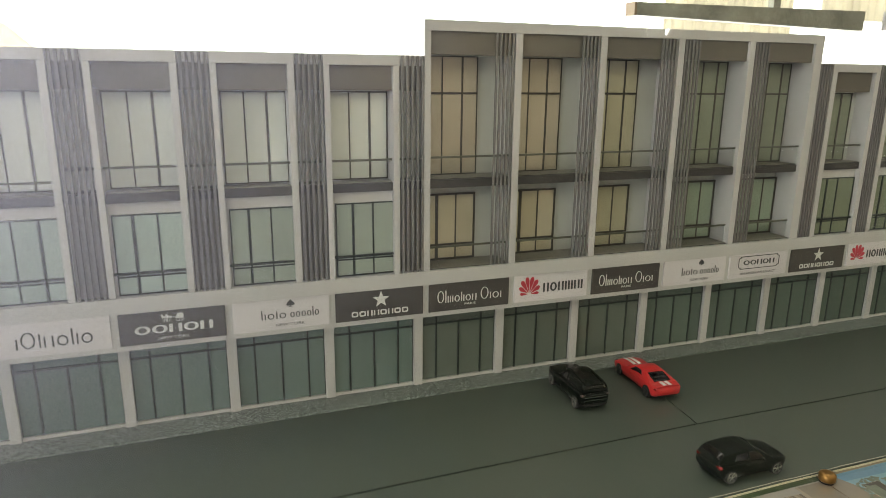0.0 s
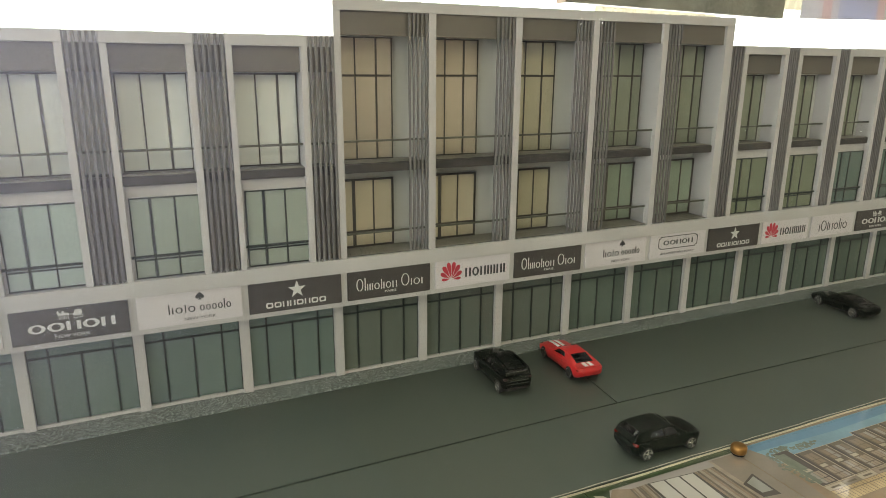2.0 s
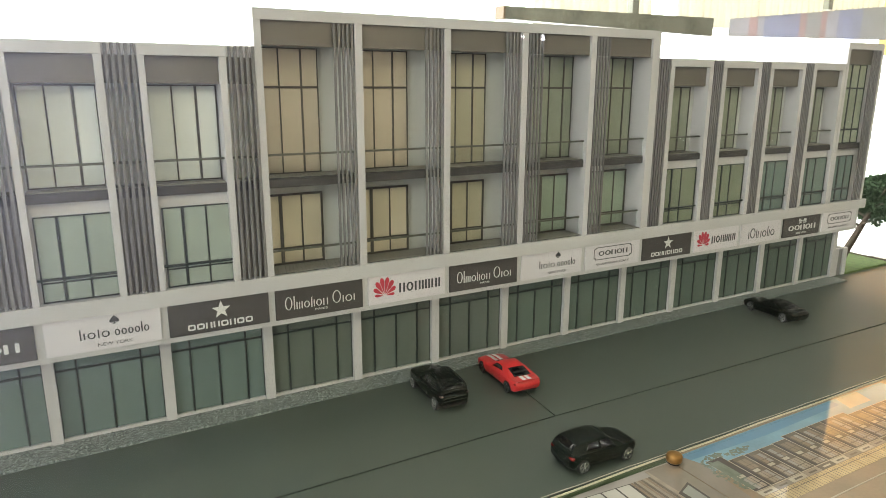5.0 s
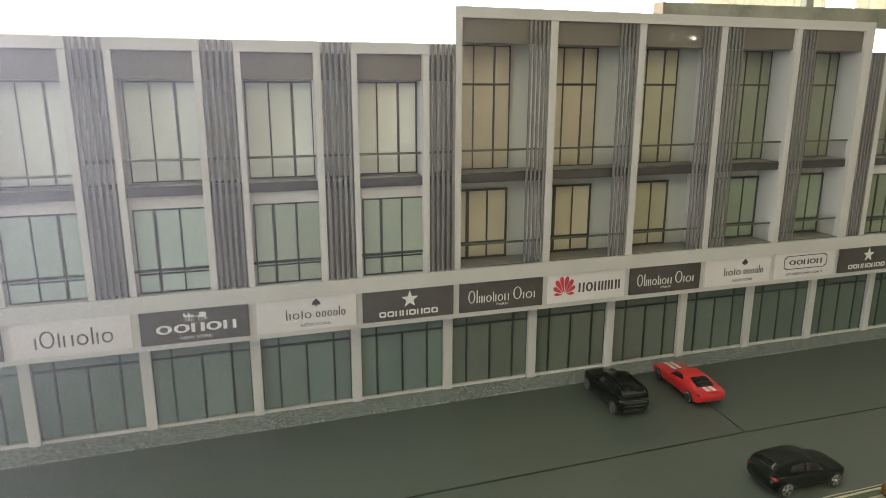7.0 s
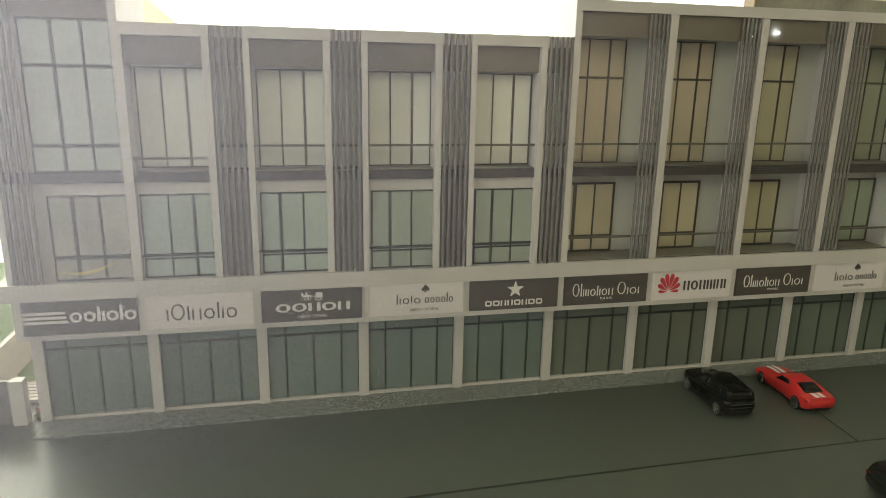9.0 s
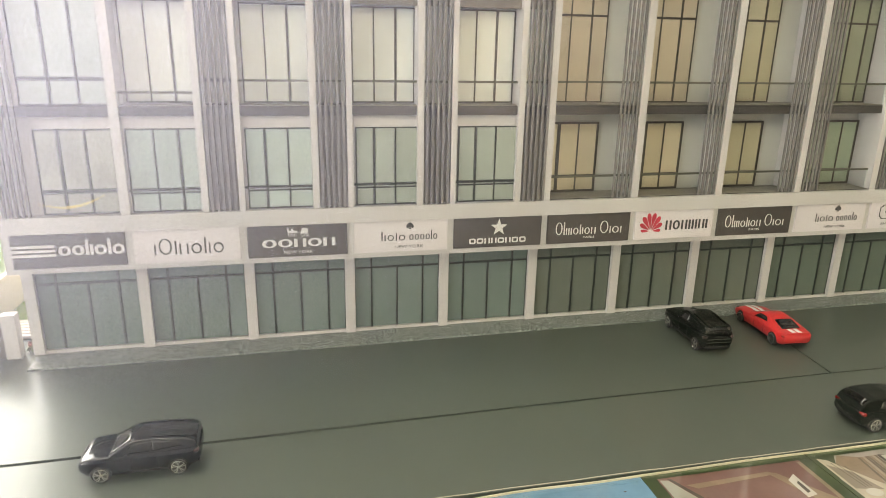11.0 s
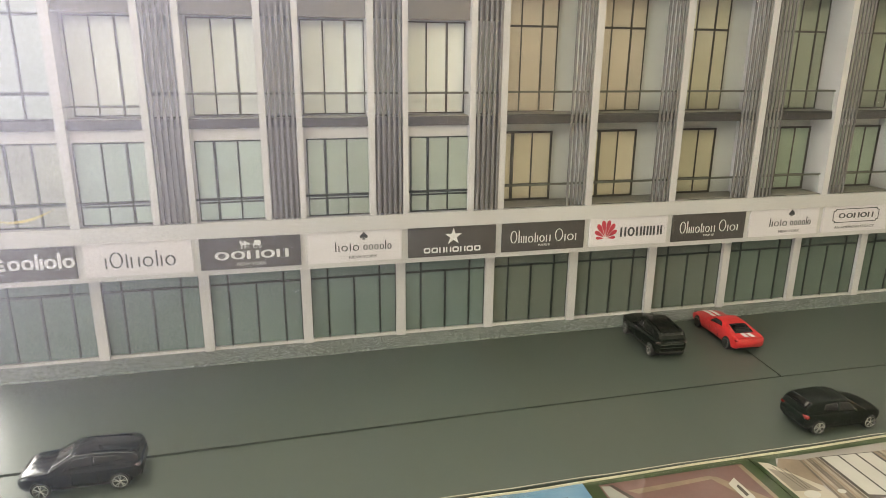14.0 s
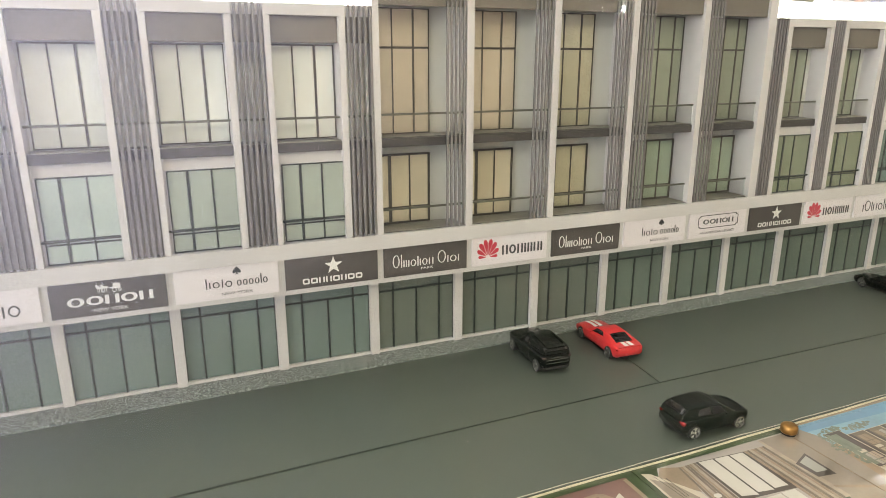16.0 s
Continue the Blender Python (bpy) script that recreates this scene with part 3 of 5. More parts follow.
def low_house(h, i, x0):
    """Two upper storeys: a shallow balcony over a flush window, with louvre fins beside them."""
    right = i >= 10
    top = 284.0 if right else 283.0
    shift = {1: 1.2, 2: 1.0, 3: 0.0, 4: -0.8}.get(i, 0.0)
    if right:
        p1, p2, lv = (18.4, 24.4), (77.0, 82.8), (3.0 if i > 10 else 0.2, 18.2)
        up, um = (24.8, 68.6), (38.6, 54.2)
        lo, lm = (27.6, 74.6), ((36.6, 0.95), (51.4, 0.55))
    else:
        p1, p2, lv = (-6.0, -1.5), (47.6, 52.6), (53.0, 73.8)
        up, um = (0.0 + shift, 48.0 + shift), (16.8 + shift, 33.2 + shift)
        lo, lm = (0.6, 48.8), ((14.6, 0.95), (31.0, 0.55))
        if i == 1:
            p1, lo, lm = (-3.0, -1.5), (0.0, 49.0), ((18.6, 0.55), (35.4, 0.95))
    p1, p2, lv, up, lo = [(x0 + a, x0 + b) for a, b in (p1, p2, lv, up, lo)]
    um, lm = [x0 + a for a in um], [(x0 + a, w) for a, w in lm]
    a, b = (lv[0], p2[1]) if right else (p1[0], lv[1] + 0.2)
    posts(h, (p1, p2), top, 2)
    bpart("frame_beam", (p1[0], p2[1], -24, 14, top, top + 8), WHITE, h, bevel=0.25)
    bpart("roof_beam", (*lv, -19.0, 14, top, top + 8), WHITE, h)
    bpart("fascia", (a, b, -19.4, -16.6, 264.4, top), FASCIA, h)
    bpart("wall", (a, b, -4.6, 14, 186, top), BACKWALL, h)
    bpart("balcony_slab", (a, b, -20.8, -4.6, 186, 192.9), SLAB, h, bevel=0.2)
    bpart("balcony_floor", (a, b, -18.5, -4.6, 192.9, 193.6), DECK, h)
    bpart("wall", (a, b, -17.4, 14, 116.8, 186), WHITE, h)
    bpart("louvre_backing", (*lv, -19.0, -17.4, 117, 186), FASCIA, h, "dark grey backing of the fins")
    # Left houses get the panes with the reflection put into their colour.
    glazed(h, "upper_window", *up, -7.0, 194.2, 263.6, ((um[0], 0.5), (um[1], 0.85)), (), GREY_SHEEN if i < 7 else OLIVE, BRONZE, "pale frosted window in a dark frame")
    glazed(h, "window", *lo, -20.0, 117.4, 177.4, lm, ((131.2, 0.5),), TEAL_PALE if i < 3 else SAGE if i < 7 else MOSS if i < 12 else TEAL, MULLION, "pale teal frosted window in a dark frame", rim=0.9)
    bpart("window_rail", (p1[1], p2[0], -21.4, -19.6, 133.0, 134.8), MULLION, h)
    if i == 1:
        balustrade(h, p1[1], p2[0], 184.6, y=-18.4)
        bpart("rail", (*lv, -18.8, -17.6, 209.6, 212), MULLION, h)
    else:
        balustrade(h, a, b, 193.2, y=-18.0)
    fins(h, *lv, 117, top + 7.8)


def tower_house(h, i, x0):
    """Two tall storeys of recessed balconies between slim posts."""
    flip = i >= 8
    l = x0 - (1.6 if i == 5 else 2.5)
    r = x0 + 71.0
    posts(h, [(r, x0 + 77.5 + (3.6 if i == 9 else 0))] + ([(x0 - 7, l)] if i == 5 else []), 310)
    bpart("frame_beam", (x0 - (7 if i == 5 else 2.5), x0 + 77.5 + (3.6 if i == 9 else 0), -24, 14, 310, 318), WHITE, h)
    bpart("fascia", (l, r, -21.0, -18.0, 292.2, 310), FASCIA, h)
    bpart("wall", (l, r, 4.4, 14, 116.8, 310), BACKWALL, h)
    bpart("balcony_slab", (l, r, -20.6, 4.4, 186, 192.9), SLAB, h, bevel=0.2)
    deck(h, l, r, -19.5, 4.4, 193.8)
    deck(h, l, r, -22.5, 4.4, 117.8)
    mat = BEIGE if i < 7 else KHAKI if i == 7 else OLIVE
    if flip:
        wa, wb, um, lm = x0 + 21.0, r - 0.2, (x0 + 42.0, x0 + 59.4), (x0 + 36.6, x0 + 53.4)
        lv = (l + 0.2, x0 + 16.2)
    else:
        wa, wb, um, lm = l + 0.1, x0 + 48.8, (x0 + 17.0, x0 + 34.9), (x0 + 13.0, x0 + 30.6)
        lv = (x0 + 52.8, r - 0.1)
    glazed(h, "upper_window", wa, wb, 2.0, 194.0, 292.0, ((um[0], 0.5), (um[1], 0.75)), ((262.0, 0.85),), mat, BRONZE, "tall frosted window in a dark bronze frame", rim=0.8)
    # The first towers' lower panes take the lit copy of the beige.
    glazed(h, "window", wa, wb, 2.0, 118.2, 177.6, ((lm[0], 1.35), (lm[1], 0.55)), ((131.6, 1.2),), BEIGE_LIT if i < 7 else KHAKI if i == 7 else GREEN_PALE, BRONZE, "frosted window in a thick dark bronze frame", rim=1.7)
    balustrade(h, l, r, 193.8, y=-19.2)
    balustrade(h, l, r, 117.8, y=-18.0)
    fins(h, *lv, 117.4, 309.8, y0=-23.8, y1=-22.4)


def end_house(h, i, x0):
    """The tall bay that closes the row: flush windows, fins at its outer side."""
    right = i > 7
    if right:
        pin, pout, lv, up, lo = (3.2, 8.2), (75.5, 80.0), (56.4, 75.3), (8.6, 56.0), (9.0, 53.0)
        um, lm = (24.4, 40.6), (23.0, 38.0)
    else:
        pin, pout, lv, up, lo = (72.0, 77.2), (-8.0, -4.0), (-3.8, 15.4), (16.4, 71.8), (21.6, 72.0)
        um, lm = (36.0, 54.0), (37.0, 54.0)
    pin, pout, lv, up, lo, um, lm = [(x0 + a, x0 + b) for a, b in (pin, pout, lv, up, lo, um, lm)]
    posts(h, (pin, pout), 310)
    bpart("frame_beam", (min(pin + pout), max(pin + pout), -24, 14, 310, 318), WHITE, h)
    a, b = min(pin[1], pout[1]), max(pin[0], pout[0])
    bpart("fascia", (a, b, -21.0, -17.0, 292.2, 310), FASCIA, h)
    bpart("wall", (a, b, -16.6, 14, 116.8, 310), WHITE, h)
    bpart("balcony_slab", (a, b, -21.4, -16.6, 186, 193), SLAB, h, bevel=0.2)
    glazed(h, "upper_window", *up, -19.0, 193.2, 292.0, ((um[0], 1.0), (um[1], 0.8)), ((211.0, 1.1), (262.6, 1.0)), SKY_PANE if not right else OLIVE, MULLION, "tall pale frosted window in a dark frame")
    w = glazed(h, "window", *lo, -19.4, 117.4, 177.4, ((lm[0], 1.1), (lm[1], 0.8)), ((133.8, 1.4),), CLOUDED if not right else TEAL, MULLION, "pale frosted window in a dark frame")
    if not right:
        # A room reflection in the glass, drawn as a thin gold shape.
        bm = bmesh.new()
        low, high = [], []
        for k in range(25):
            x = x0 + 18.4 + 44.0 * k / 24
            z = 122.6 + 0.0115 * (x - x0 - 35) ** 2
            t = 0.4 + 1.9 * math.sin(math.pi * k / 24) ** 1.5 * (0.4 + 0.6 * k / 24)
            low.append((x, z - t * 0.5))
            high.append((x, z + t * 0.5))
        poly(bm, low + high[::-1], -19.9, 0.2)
        part("gold_reflection", bm, GOLD_GLINT, w, "painted gold reflection curving across the lower panes")
    fins(h, *lv, 117, 309.8)


def shophouse(i, kind, design):
    x0 = -80 + 80 * i
    labels = {"low": "white model shophouse with grey louvres and teal windows", "tower": "tall white model shophouse with recessed balconies",
              "end": "tall end shophouse closing the white model terrace"}
    h = thing("shophouse", labels[kind], "model building", "terrace of model shophouses")
    # Three glazing tones paint the reflection's change along the row.
    shopfront(h, x0, TEAL if i < 5 else TEAL_SMOKY if i < 8 else TEAL_DIM)
    bpart("column", (x0 + 72, x0 + 80, 0, 14, 1.7, 75), WHITE, h, bevel=0.3)
    if i == 0:
        bpart("column", (x0 - 8, x0, 0, 14, 1.7, 75), WHITE, h, bevel=0.3)
    a, b = x0 - (8 if i == 0 else 0), x0 + 80
    bpart("band", (a, b, -22, 14, 75, 104.8), WHITE, h)
    bpart("ledge", (a - (9 if i == 0 else 0), b + (9 if i == 14 else 0), -25.2, 14, 104.8, 116.8), WHITE, h)
    bpart("core", (a + (3.4 if i == 14 else 0), b - {0: 3.2, 9: 0.8}.get(i, 0), 14, 70, 1.7, 290.9 if kind == "low" else 317.8), WHITE, h)
    sign(h, x0, design)
    {"low": low_house, "tower": tower_house, "end": end_house}[kind](h, i, x0)


SHOPS = [("end", "stripes"), ("low", "thin"), ("low", "carriage"), ("low", "spade"), ("low", "star"),
         ("tower", "serif"), ("tower", "fan"), ("tower", "serif"), ("tower", "spade"), ("tower", "plate"),
         ("low", "star"), ("low", "fan"), ("low", "thin"), ("low", "carriage"), ("end", "plate")]
for i, (kind, design) in enumerate(SHOPS):
    shophouse(i, kind, design)


# ---- toy cars ----
def smooth_curve(points, x):
    """Piecewise smooth interpolation of (x, value) points in rising x."""
    if x <= points[0][0]:
        return points[0][1]
    for (xa, a), (xb, b) in zip(points, points[1:]):
        if x <= xb:
            t = (x - xa) / (xb - xa)
            t = t * t * (3 - 2 * t) * 0.35 + t * 0.65
            return a + (b - a) * t
    return points[-1][1]


class Shape:
    """The skin of a toy car, in millimetres: x forward, y to its left."""

    def __init__(self, length, width, low, shoulder, top, half, belt, roof, cabin, roof_half):
        self.x0, self.x1 = -length * 0.5, length * 0.5
        self.w, self.low, self.shoulder, self.top, self.half = width * 0.5, low, shoulder, top, half
        self.belt, self.roof, self.cabin, self.roof_half = belt, roof, cabin, roof_half

    def resized(self, kx, ky, kz):
        sx = lambda pts: [(x * kx, z * kz) for x, z in pts]
        half = [(x * kx, k) for x, k in self.half]
        return Shape((self.x1 - self.x0) * kx, self.w * 2 * ky, sx(self.low), sx(self.shoulder), sx(self.top), half, sx(self.belt), sx(self.roof),
                     (self.cabin[0] * kx, self.cabin[1] * kx), self.roof_half * ky)

    def wide(self, x):
        return self.w * smooth_curve(self.half, x)

    def skin(self, x, y):
        w = self.wide(x)
        zs, zt = smooth_curve(self.shoulder, x), smooth_curve(self.top, x)
        return zt - (zt - zs) * min(1.0, abs(y) / (0.93 * w)) ** 2.4

    def section(self, x):
        w, zl, zs = self.wide(x), smooth_curve(self.low, x), smooth_curve(self.shoulder, x)
        half = [(0.0, zl), (0.80 * w, zl), (0.93 * w, zl + 0.7), (0.985 * w, zl + 0.35 * (zs - zl)), (w, zl + 0.55 * (zs - zl)), (0.99 * w, zl + 0.8 * (zs - zl)), (0.965 * w, zs - 0.5)]
        half += [(k * w, self.skin(x, k * w)) for k in (0.93, 0.84, 0.70, 0.5, 0.25)]
        return half + [(0.0, self.skin(x, 0))] + [(-y, z) for y, z in reversed(half[1:])]

    def glasshouse(self, x, v):
        """A point of the cabin's skin; v runs from the left belt (0) over the roof (1) to the right belt (2)."""
        side = 1 if v <= 1 else -1
        v = v if v <= 1 else 2 - v
        zb, zr = smooth_curve(self.belt, x), smooth_curve(self.roof, x)
        h, full = max(0.0, zr - zb), max(z for _, z in self.roof) - min(z for _, z in self.belt)
        wb = 0.945 * self.wide(x)
        wr = wb - (wb - self.roof_half) * (h / full) ** 0.8
        if v < 0.55:
            t = v / 0.55
            y, z = wb - (wb - wr) * t ** 1.25, zb + h * 0.90 * t
        else:
            t = (v - 0.55) / 0.45
            y, z = wr * (1 - t) * (1 + 0.0 * t), zb + h * (0.90 + 0.10 * math.sin(t * math.pi / 2) ** 0.8)
        return Vector((x, side * y, z))


def loft(rings, cap=True):
    bm = bmesh.new()
    vs = [[bm.verts.new(Vector(p) * MM) for p in ring] for ring in rings]
    n = len(vs[0])
    for a, b in zip(vs, vs[1:]):
        for i in range(n):
            bm.faces.new((a[i], a[(i + 1) % n], b[(i + 1) % n], b[i]))
    if cap:
        bm.faces.new(vs[0])
        bm.faces.new(vs[-1][::-1])
    return bm


def patch(shape, corners, lift=0.14, nu=8, nv=6):
    """A thin sheet lying on the cabin's skin; corners in (x, v)."""
    (xa, va), (xb, vb), (xc, vc), (xd, vd) = corners
    bm = bmesh.new()
    rows = []
    for i in range(nu + 1):
        s = i / nu
        row = []
        for j in range(nv + 1):
            t = j / nv
            x = (xa * (1 - s) + xb * s) * (1 - t) + (xd * (1 - s) + xc * s) * t
            v = (va * (1 - s) + vb * s) * (1 - t) + (vd * (1 - s) + vc * s) * t
            p = shape.glasshouse(x, v)
            n = (shape.glasshouse(x + 0.3, v) - shape.glasshouse(x - 0.3, v)).cross(shape.glasshouse(x, min(2, v + 0.02)) - shape.glasshouse(x, max(0, v - 0.02)))
            n = n.normalized() if n.length > 1e-9 else Vector((0, 0, 1))
            if n.dot(p - Vector((x * 0.6, 0, 10))) < 0:
                n = -n
            row.append((p + n * lift, p - n * 0.2))
        rows.append(row)
    top = [[bm.verts.new(a * MM) for a, _ in r] for r in rows]
    bot = [[bm.verts.new(b * MM) for _, b in r] for r in rows]
    for i in range(nu):
        for j in range(nv):
            bm.faces.new((top[i][j], top[i + 1][j], top[i + 1][j + 1], top[i][j + 1]))
    rim = [(0, j) for j in range(nv)] + [(i, nv) for i in range(nu)] + [(nu, nv - j) for j in range(nv)] + [(nu - i, 0) for i in range(nu)]
    for (a, b), (c, d) in zip(rim, rim[1:] + rim[:1]):
        bm.faces.new((top[a][b], bot[a][b], bot[c][d], top[c][d]))
    return bm


def turned(bm, profile, n=28):
    """A body turned about the y axis from (radius, y) points."""
    vs = [[bm.verts.new((r * math.cos(i * math.tau / n) * MM, y * MM, r * math.sin(i * math.tau / n) * MM)) for i in range(n)] for r, y in profile]
    for a, b in zip(vs, vs[1:]):
        for i in range(n):
            bm.faces.new((a[i], a[(i + 1) % n], b[(i + 1) % n], b[i]))
    bm.faces.new(vs[0])
    bm.faces.new(vs[-1][::-1])


def wheel(car, x, y, side, r, spokes, spoke_paint):
    """A tyre, a bright rim lip and forked spokes; the outer face looks to the given side."""
    hub = new("wheel")
    hub.parent = car
    hub.empty_display_size = 0.003
    hub.location = (x * MM, y * MM, r * MM)
    bm = bmesh.new()
    turned(bm, [(r * 0.70, -1.6), (r * 0.94, -1.8), (r, -1.2), (r, 1.2), (r * 0.94, 1.8), (r * 0.82, 1.75), (r * 0.76, 1.0)])
    part("tyre", bm, RUBBER, hub, smooth=True).scale = (1, side, 1)
    bm = bmesh.new()
    n = 30
    prof = [(r * 0.82, 1.0), (r * 0.82, 1.85), (r * 0.73, 1.95), (r * 0.71, 1.3)]
    vs = [[bm.verts.new((q * math.cos(i * math.tau / n) * MM, h * MM, q * math.sin(i * math.tau / n) * MM)) for i in range(n)] for q, h in prof]
    for a, b in zip(vs, vs[1:]):
        for i in range(n):
            bm.faces.new((a[i], a[(i + 1) % n], b[(i + 1) % n], b[i]))
    part("rim", bm, CHROME, hub, "chromed rim lip").scale = (1, side, 1)
    bm = bmesh.new()
    for k in range(spokes):
        a = k * math.tau / spokes + 0.3
        for fork in (-0.20, 0.20):
            u, w = Vector((math.cos(a), 0, math.sin(a))), Vector((math.cos(a + fork), 0, math.sin(a + fork)))
            s = Vector((-math.sin(a), 0, math.cos(a))) * r * 0.055
            q = [u * r * 0.14 + s, u * r * 0.14 - s, w * r * 0.74 - s, w * r * 0.74 + s]
            hi = [bm.verts.new((p + Vector((0, 1.75, 0))) * MM) for p in q]
            lo = [bm.verts.new((p + Vector((0, 1.2, 0))) * MM) for p in q]
            bm.faces.new(hi)
            for i in range(4):
                bm.faces.new((hi[i], lo[i], lo[(i + 1) % 4], hi[(i + 1) % 4]))
    turned(bm, [(r * 0.2, 1.2), (r * 0.2, 1.8), (r * 0.12, 1.95)], 14)
    part("spokes", bm, spoke_paint, hub).scale = (1, side, 1)


def blob(bm, c, r, seg=12):
    """A rounded lens with half sizes r."""
    d = bmesh.ops.create_uvsphere(bm, u_segments=seg, v_segments=seg // 2 + 2, radius=1)
    for v in d["verts"]:
        v.co = Vector((c[0] + v.co.x * r[0], c[1] + v.co.y * r[1], c[2] + v.co.z * r[2])) * MM


def toy_car(label, shape, paint, place, wheels, windows, spokes=5, tails=((0.74, 12.5, 2.4, 1.3),), heads=((0.74, 10.5, 2.6, 1.2),), stripes=(), size=(1, 1, 1), rails=False, lens=None, lamp=None, spoke_paint=None):
    kx, ky, kz = size
    shape = shape.resized(*size)
    car = thing("toy_car", label, "toy car", "toy cars on the model road", place)
    n = 44
    xs = [shape.x0 + (shape.x1 - shape.x0) * (0.5 - 0.5 * math.cos(math.pi * i / n)) for i in range(n + 1)]
    part("body", loft([[(x, y, z) for y, z in shape.section(x)] for x in xs]), paint, car, smooth=True)
    ca, cb = shape.cabin
    cs = [ca + (cb - ca) * i / 30 for i in range(31)]
    ring = [k / 20 for k in range(41)]
    part("cabin", loft([[shape.glasshouse(x, v) for v in ring] for x in cs]), paint, car, smooth=True)
    for name, corners in windows:
        corners = [(x * kx, v) for x, v in corners]
        part(name, patch(shape, corners), CAR_GLASS, car, "smoked window", smooth=True)
        if name == "side_window":
            part(name, patch(shape, [(x, 2 - v) for x, v in corners]), CAR_GLASS, car, "smoked window", smooth=True)
    r, xf, xr, track = wheels
    for x in (xf, xr):
        for side in (1, -1):
            bm = bmesh.new()
            turned(bm, [(r * 1.09, -3.0), (r * 1.09, -0.05), (r * 1.04, 0.06), (r * 0.9, 0.06)])
            arch = part("wheel_arch", bm, RUBBER, car, "black wheel arch")
            arch.location, arch.scale = (x * MM, side * (shape.wide(x) - 0.05) * MM, (r + 0.3) * MM), (1, side, 1)
            wheel(car, x, side * (shape.wide(x) - 1.25), side, r, spokes, spoke_paint or CHROME)
    for side in (1, -1):
        for k, z, a, b in heads:
            bm = bmesh.new()
            y = side * k * shape.w
            x = shape.x1 - 4.6
            blob(bm, (x, y * 0.98, z * kz), (3.4, a * 0.8, b))
            part("headlight", bm, lamp or LAMP_CLEAR, car, "clear headlight lens", smooth=True)
        for k, z, a, b in tails:
            bm = bmesh.new()
            blob(bm, (shape.x0 + 2.0, side * k * shape.w, z * kz), (1.9, a, b))
            part("tail_light", bm, lens or LAMP_RED, car, "red tail light lens", smooth=True)
        bm = bmesh.new()
        mx = shape.cabin[1] - (shape.cabin[1] - shape.cabin[0]) * 0.20
        blob(bm, (mx, side * (0.945 * shape.wide(mx) + 0.9), smooth_curve(shape.belt, mx) + 0.9), (0.9, 1.4, 0.8), 10)
        part("door_mirror", bm, paint, car, smooth=True)
        for x in (mx - 2.0, mx - 15.5):
            bm = bmesh.new()
            w = shape.wide(x)
            box(bm, x - 0.12, x + 0.12, side * w * 0.99 - 0.12, side * w * 0.99 + 0.12, 5.2, smooth_curve(shape.shoulder, x) - 1.0)
            part("door_seam", bm, RUBBER, car)
        bm = bmesh.new()
        x = mx - 13.4
        box(bm, x, x + 2.4, side * shape.wide(x) * 0.99 - 0.25, side * shape.wide(x) * 0.99 + 0.25, smooth_curve(shape.shoulder, x) - 3.1, smooth_curve(shape.shoulder, x) - 2.5)
        part("door_handle", bm, paint, car)
        if rails:
            bm = bmesh.new()
            pts = [(x, shape.glasshouse(x, 0.66 if side > 0 else 1.34)) for x in [ca + k * kx for k in (7, 12, 17, 22, 27)]]
            for (xa, p), (xb, q) in zip(pts, pts[1:]):
                box(bm, xa, xb, p.y - 0.25, p.y + 0.25, min(p.z, q.z) - 0.2, max(p.z, q.z) + 0.35)
            part("roof_rail", bm, paint, car)
    for xa, xb, ya, yb in stripes:
        xa, xb, ya, yb = xa * kx, xb * kx, ya * ky, yb * ky
        bm = bmesh.new()
        m = 8
        grid = [[Vector((x, y, shape.skin(x, y) + 0.3)) for y in (ya, (ya + yb) / 2, yb)] for x in [xa + (xb - xa) * i / m for i in range(m + 1)]]
        hi = [[bm.verts.new(p * MM) for p in row] for row in grid]
        lo = [[bm.verts.new((p - Vector((0, 0, 0.4))) * MM) for p in row] for row in grid]
        for i in range(m):
            for j in range(2):
                bm.faces.new((hi[i][j], hi[i + 1][j], hi[i + 1][j + 1], hi[i][j + 1]))
            for j in (0, 2):
                bm.faces.new((hi[i][j], lo[i][j], lo[i + 1][j], hi[i + 1][j]))
        for i in (0, m):
            for j in range(2):
                bm.faces.new((hi[i][j], lo[i][j], lo[i][j + 1], hi[i][j + 1]))
        part("stripe", bm, STRIPE, car, "white racing stripe", smooth=True)
    bm = bmesh.new()
    box(bm, shape.x0 + 0.9, shape.x0 + 4.5, -shape.w * 0.66, shape.w * 0.66, 4.2, 6.4, bevel=0.4)
    part("rear_bumper", bm, RUBBER, car, "black lower bumper")
    if rails:
        for z, k in ((10.2, 0.74), (13.0, 0.70)):
            bm = bmesh.new()
            box(bm, shape.x0 - 0.15, shape.x0 + 1.4, -shape.w * k, shape.w * k, z * kz, (z + 0.7) * kz, bevel=0.15)
            part("tailgate_trim", bm, TRIM_GREY, car, "thin grey tailgate trim")
    bm = bmesh.new()
    box(bm, shape.x1 - 2.2, shape.x1 - 0.2, -shape.w * 0.55, shape.w * 0.55, 4.2, 7.4, bevel=0.4)
    part("grille", bm, RUBBER, car, "black grille")
    if rails or stripes:
        bm = bmesh.new()
        z = max(k for _, k in shape.roof) if rails else smooth_curve(shape.top, shape.x0 + 2)
        x = shape.x0 + (4.4 if rails else 1.4)
        rows = []
        for q in range(9):
            t = q / 4 - 1
            y, dz = t * shape.w * (0.60 if rails else 0.78), -0.9 * t * t
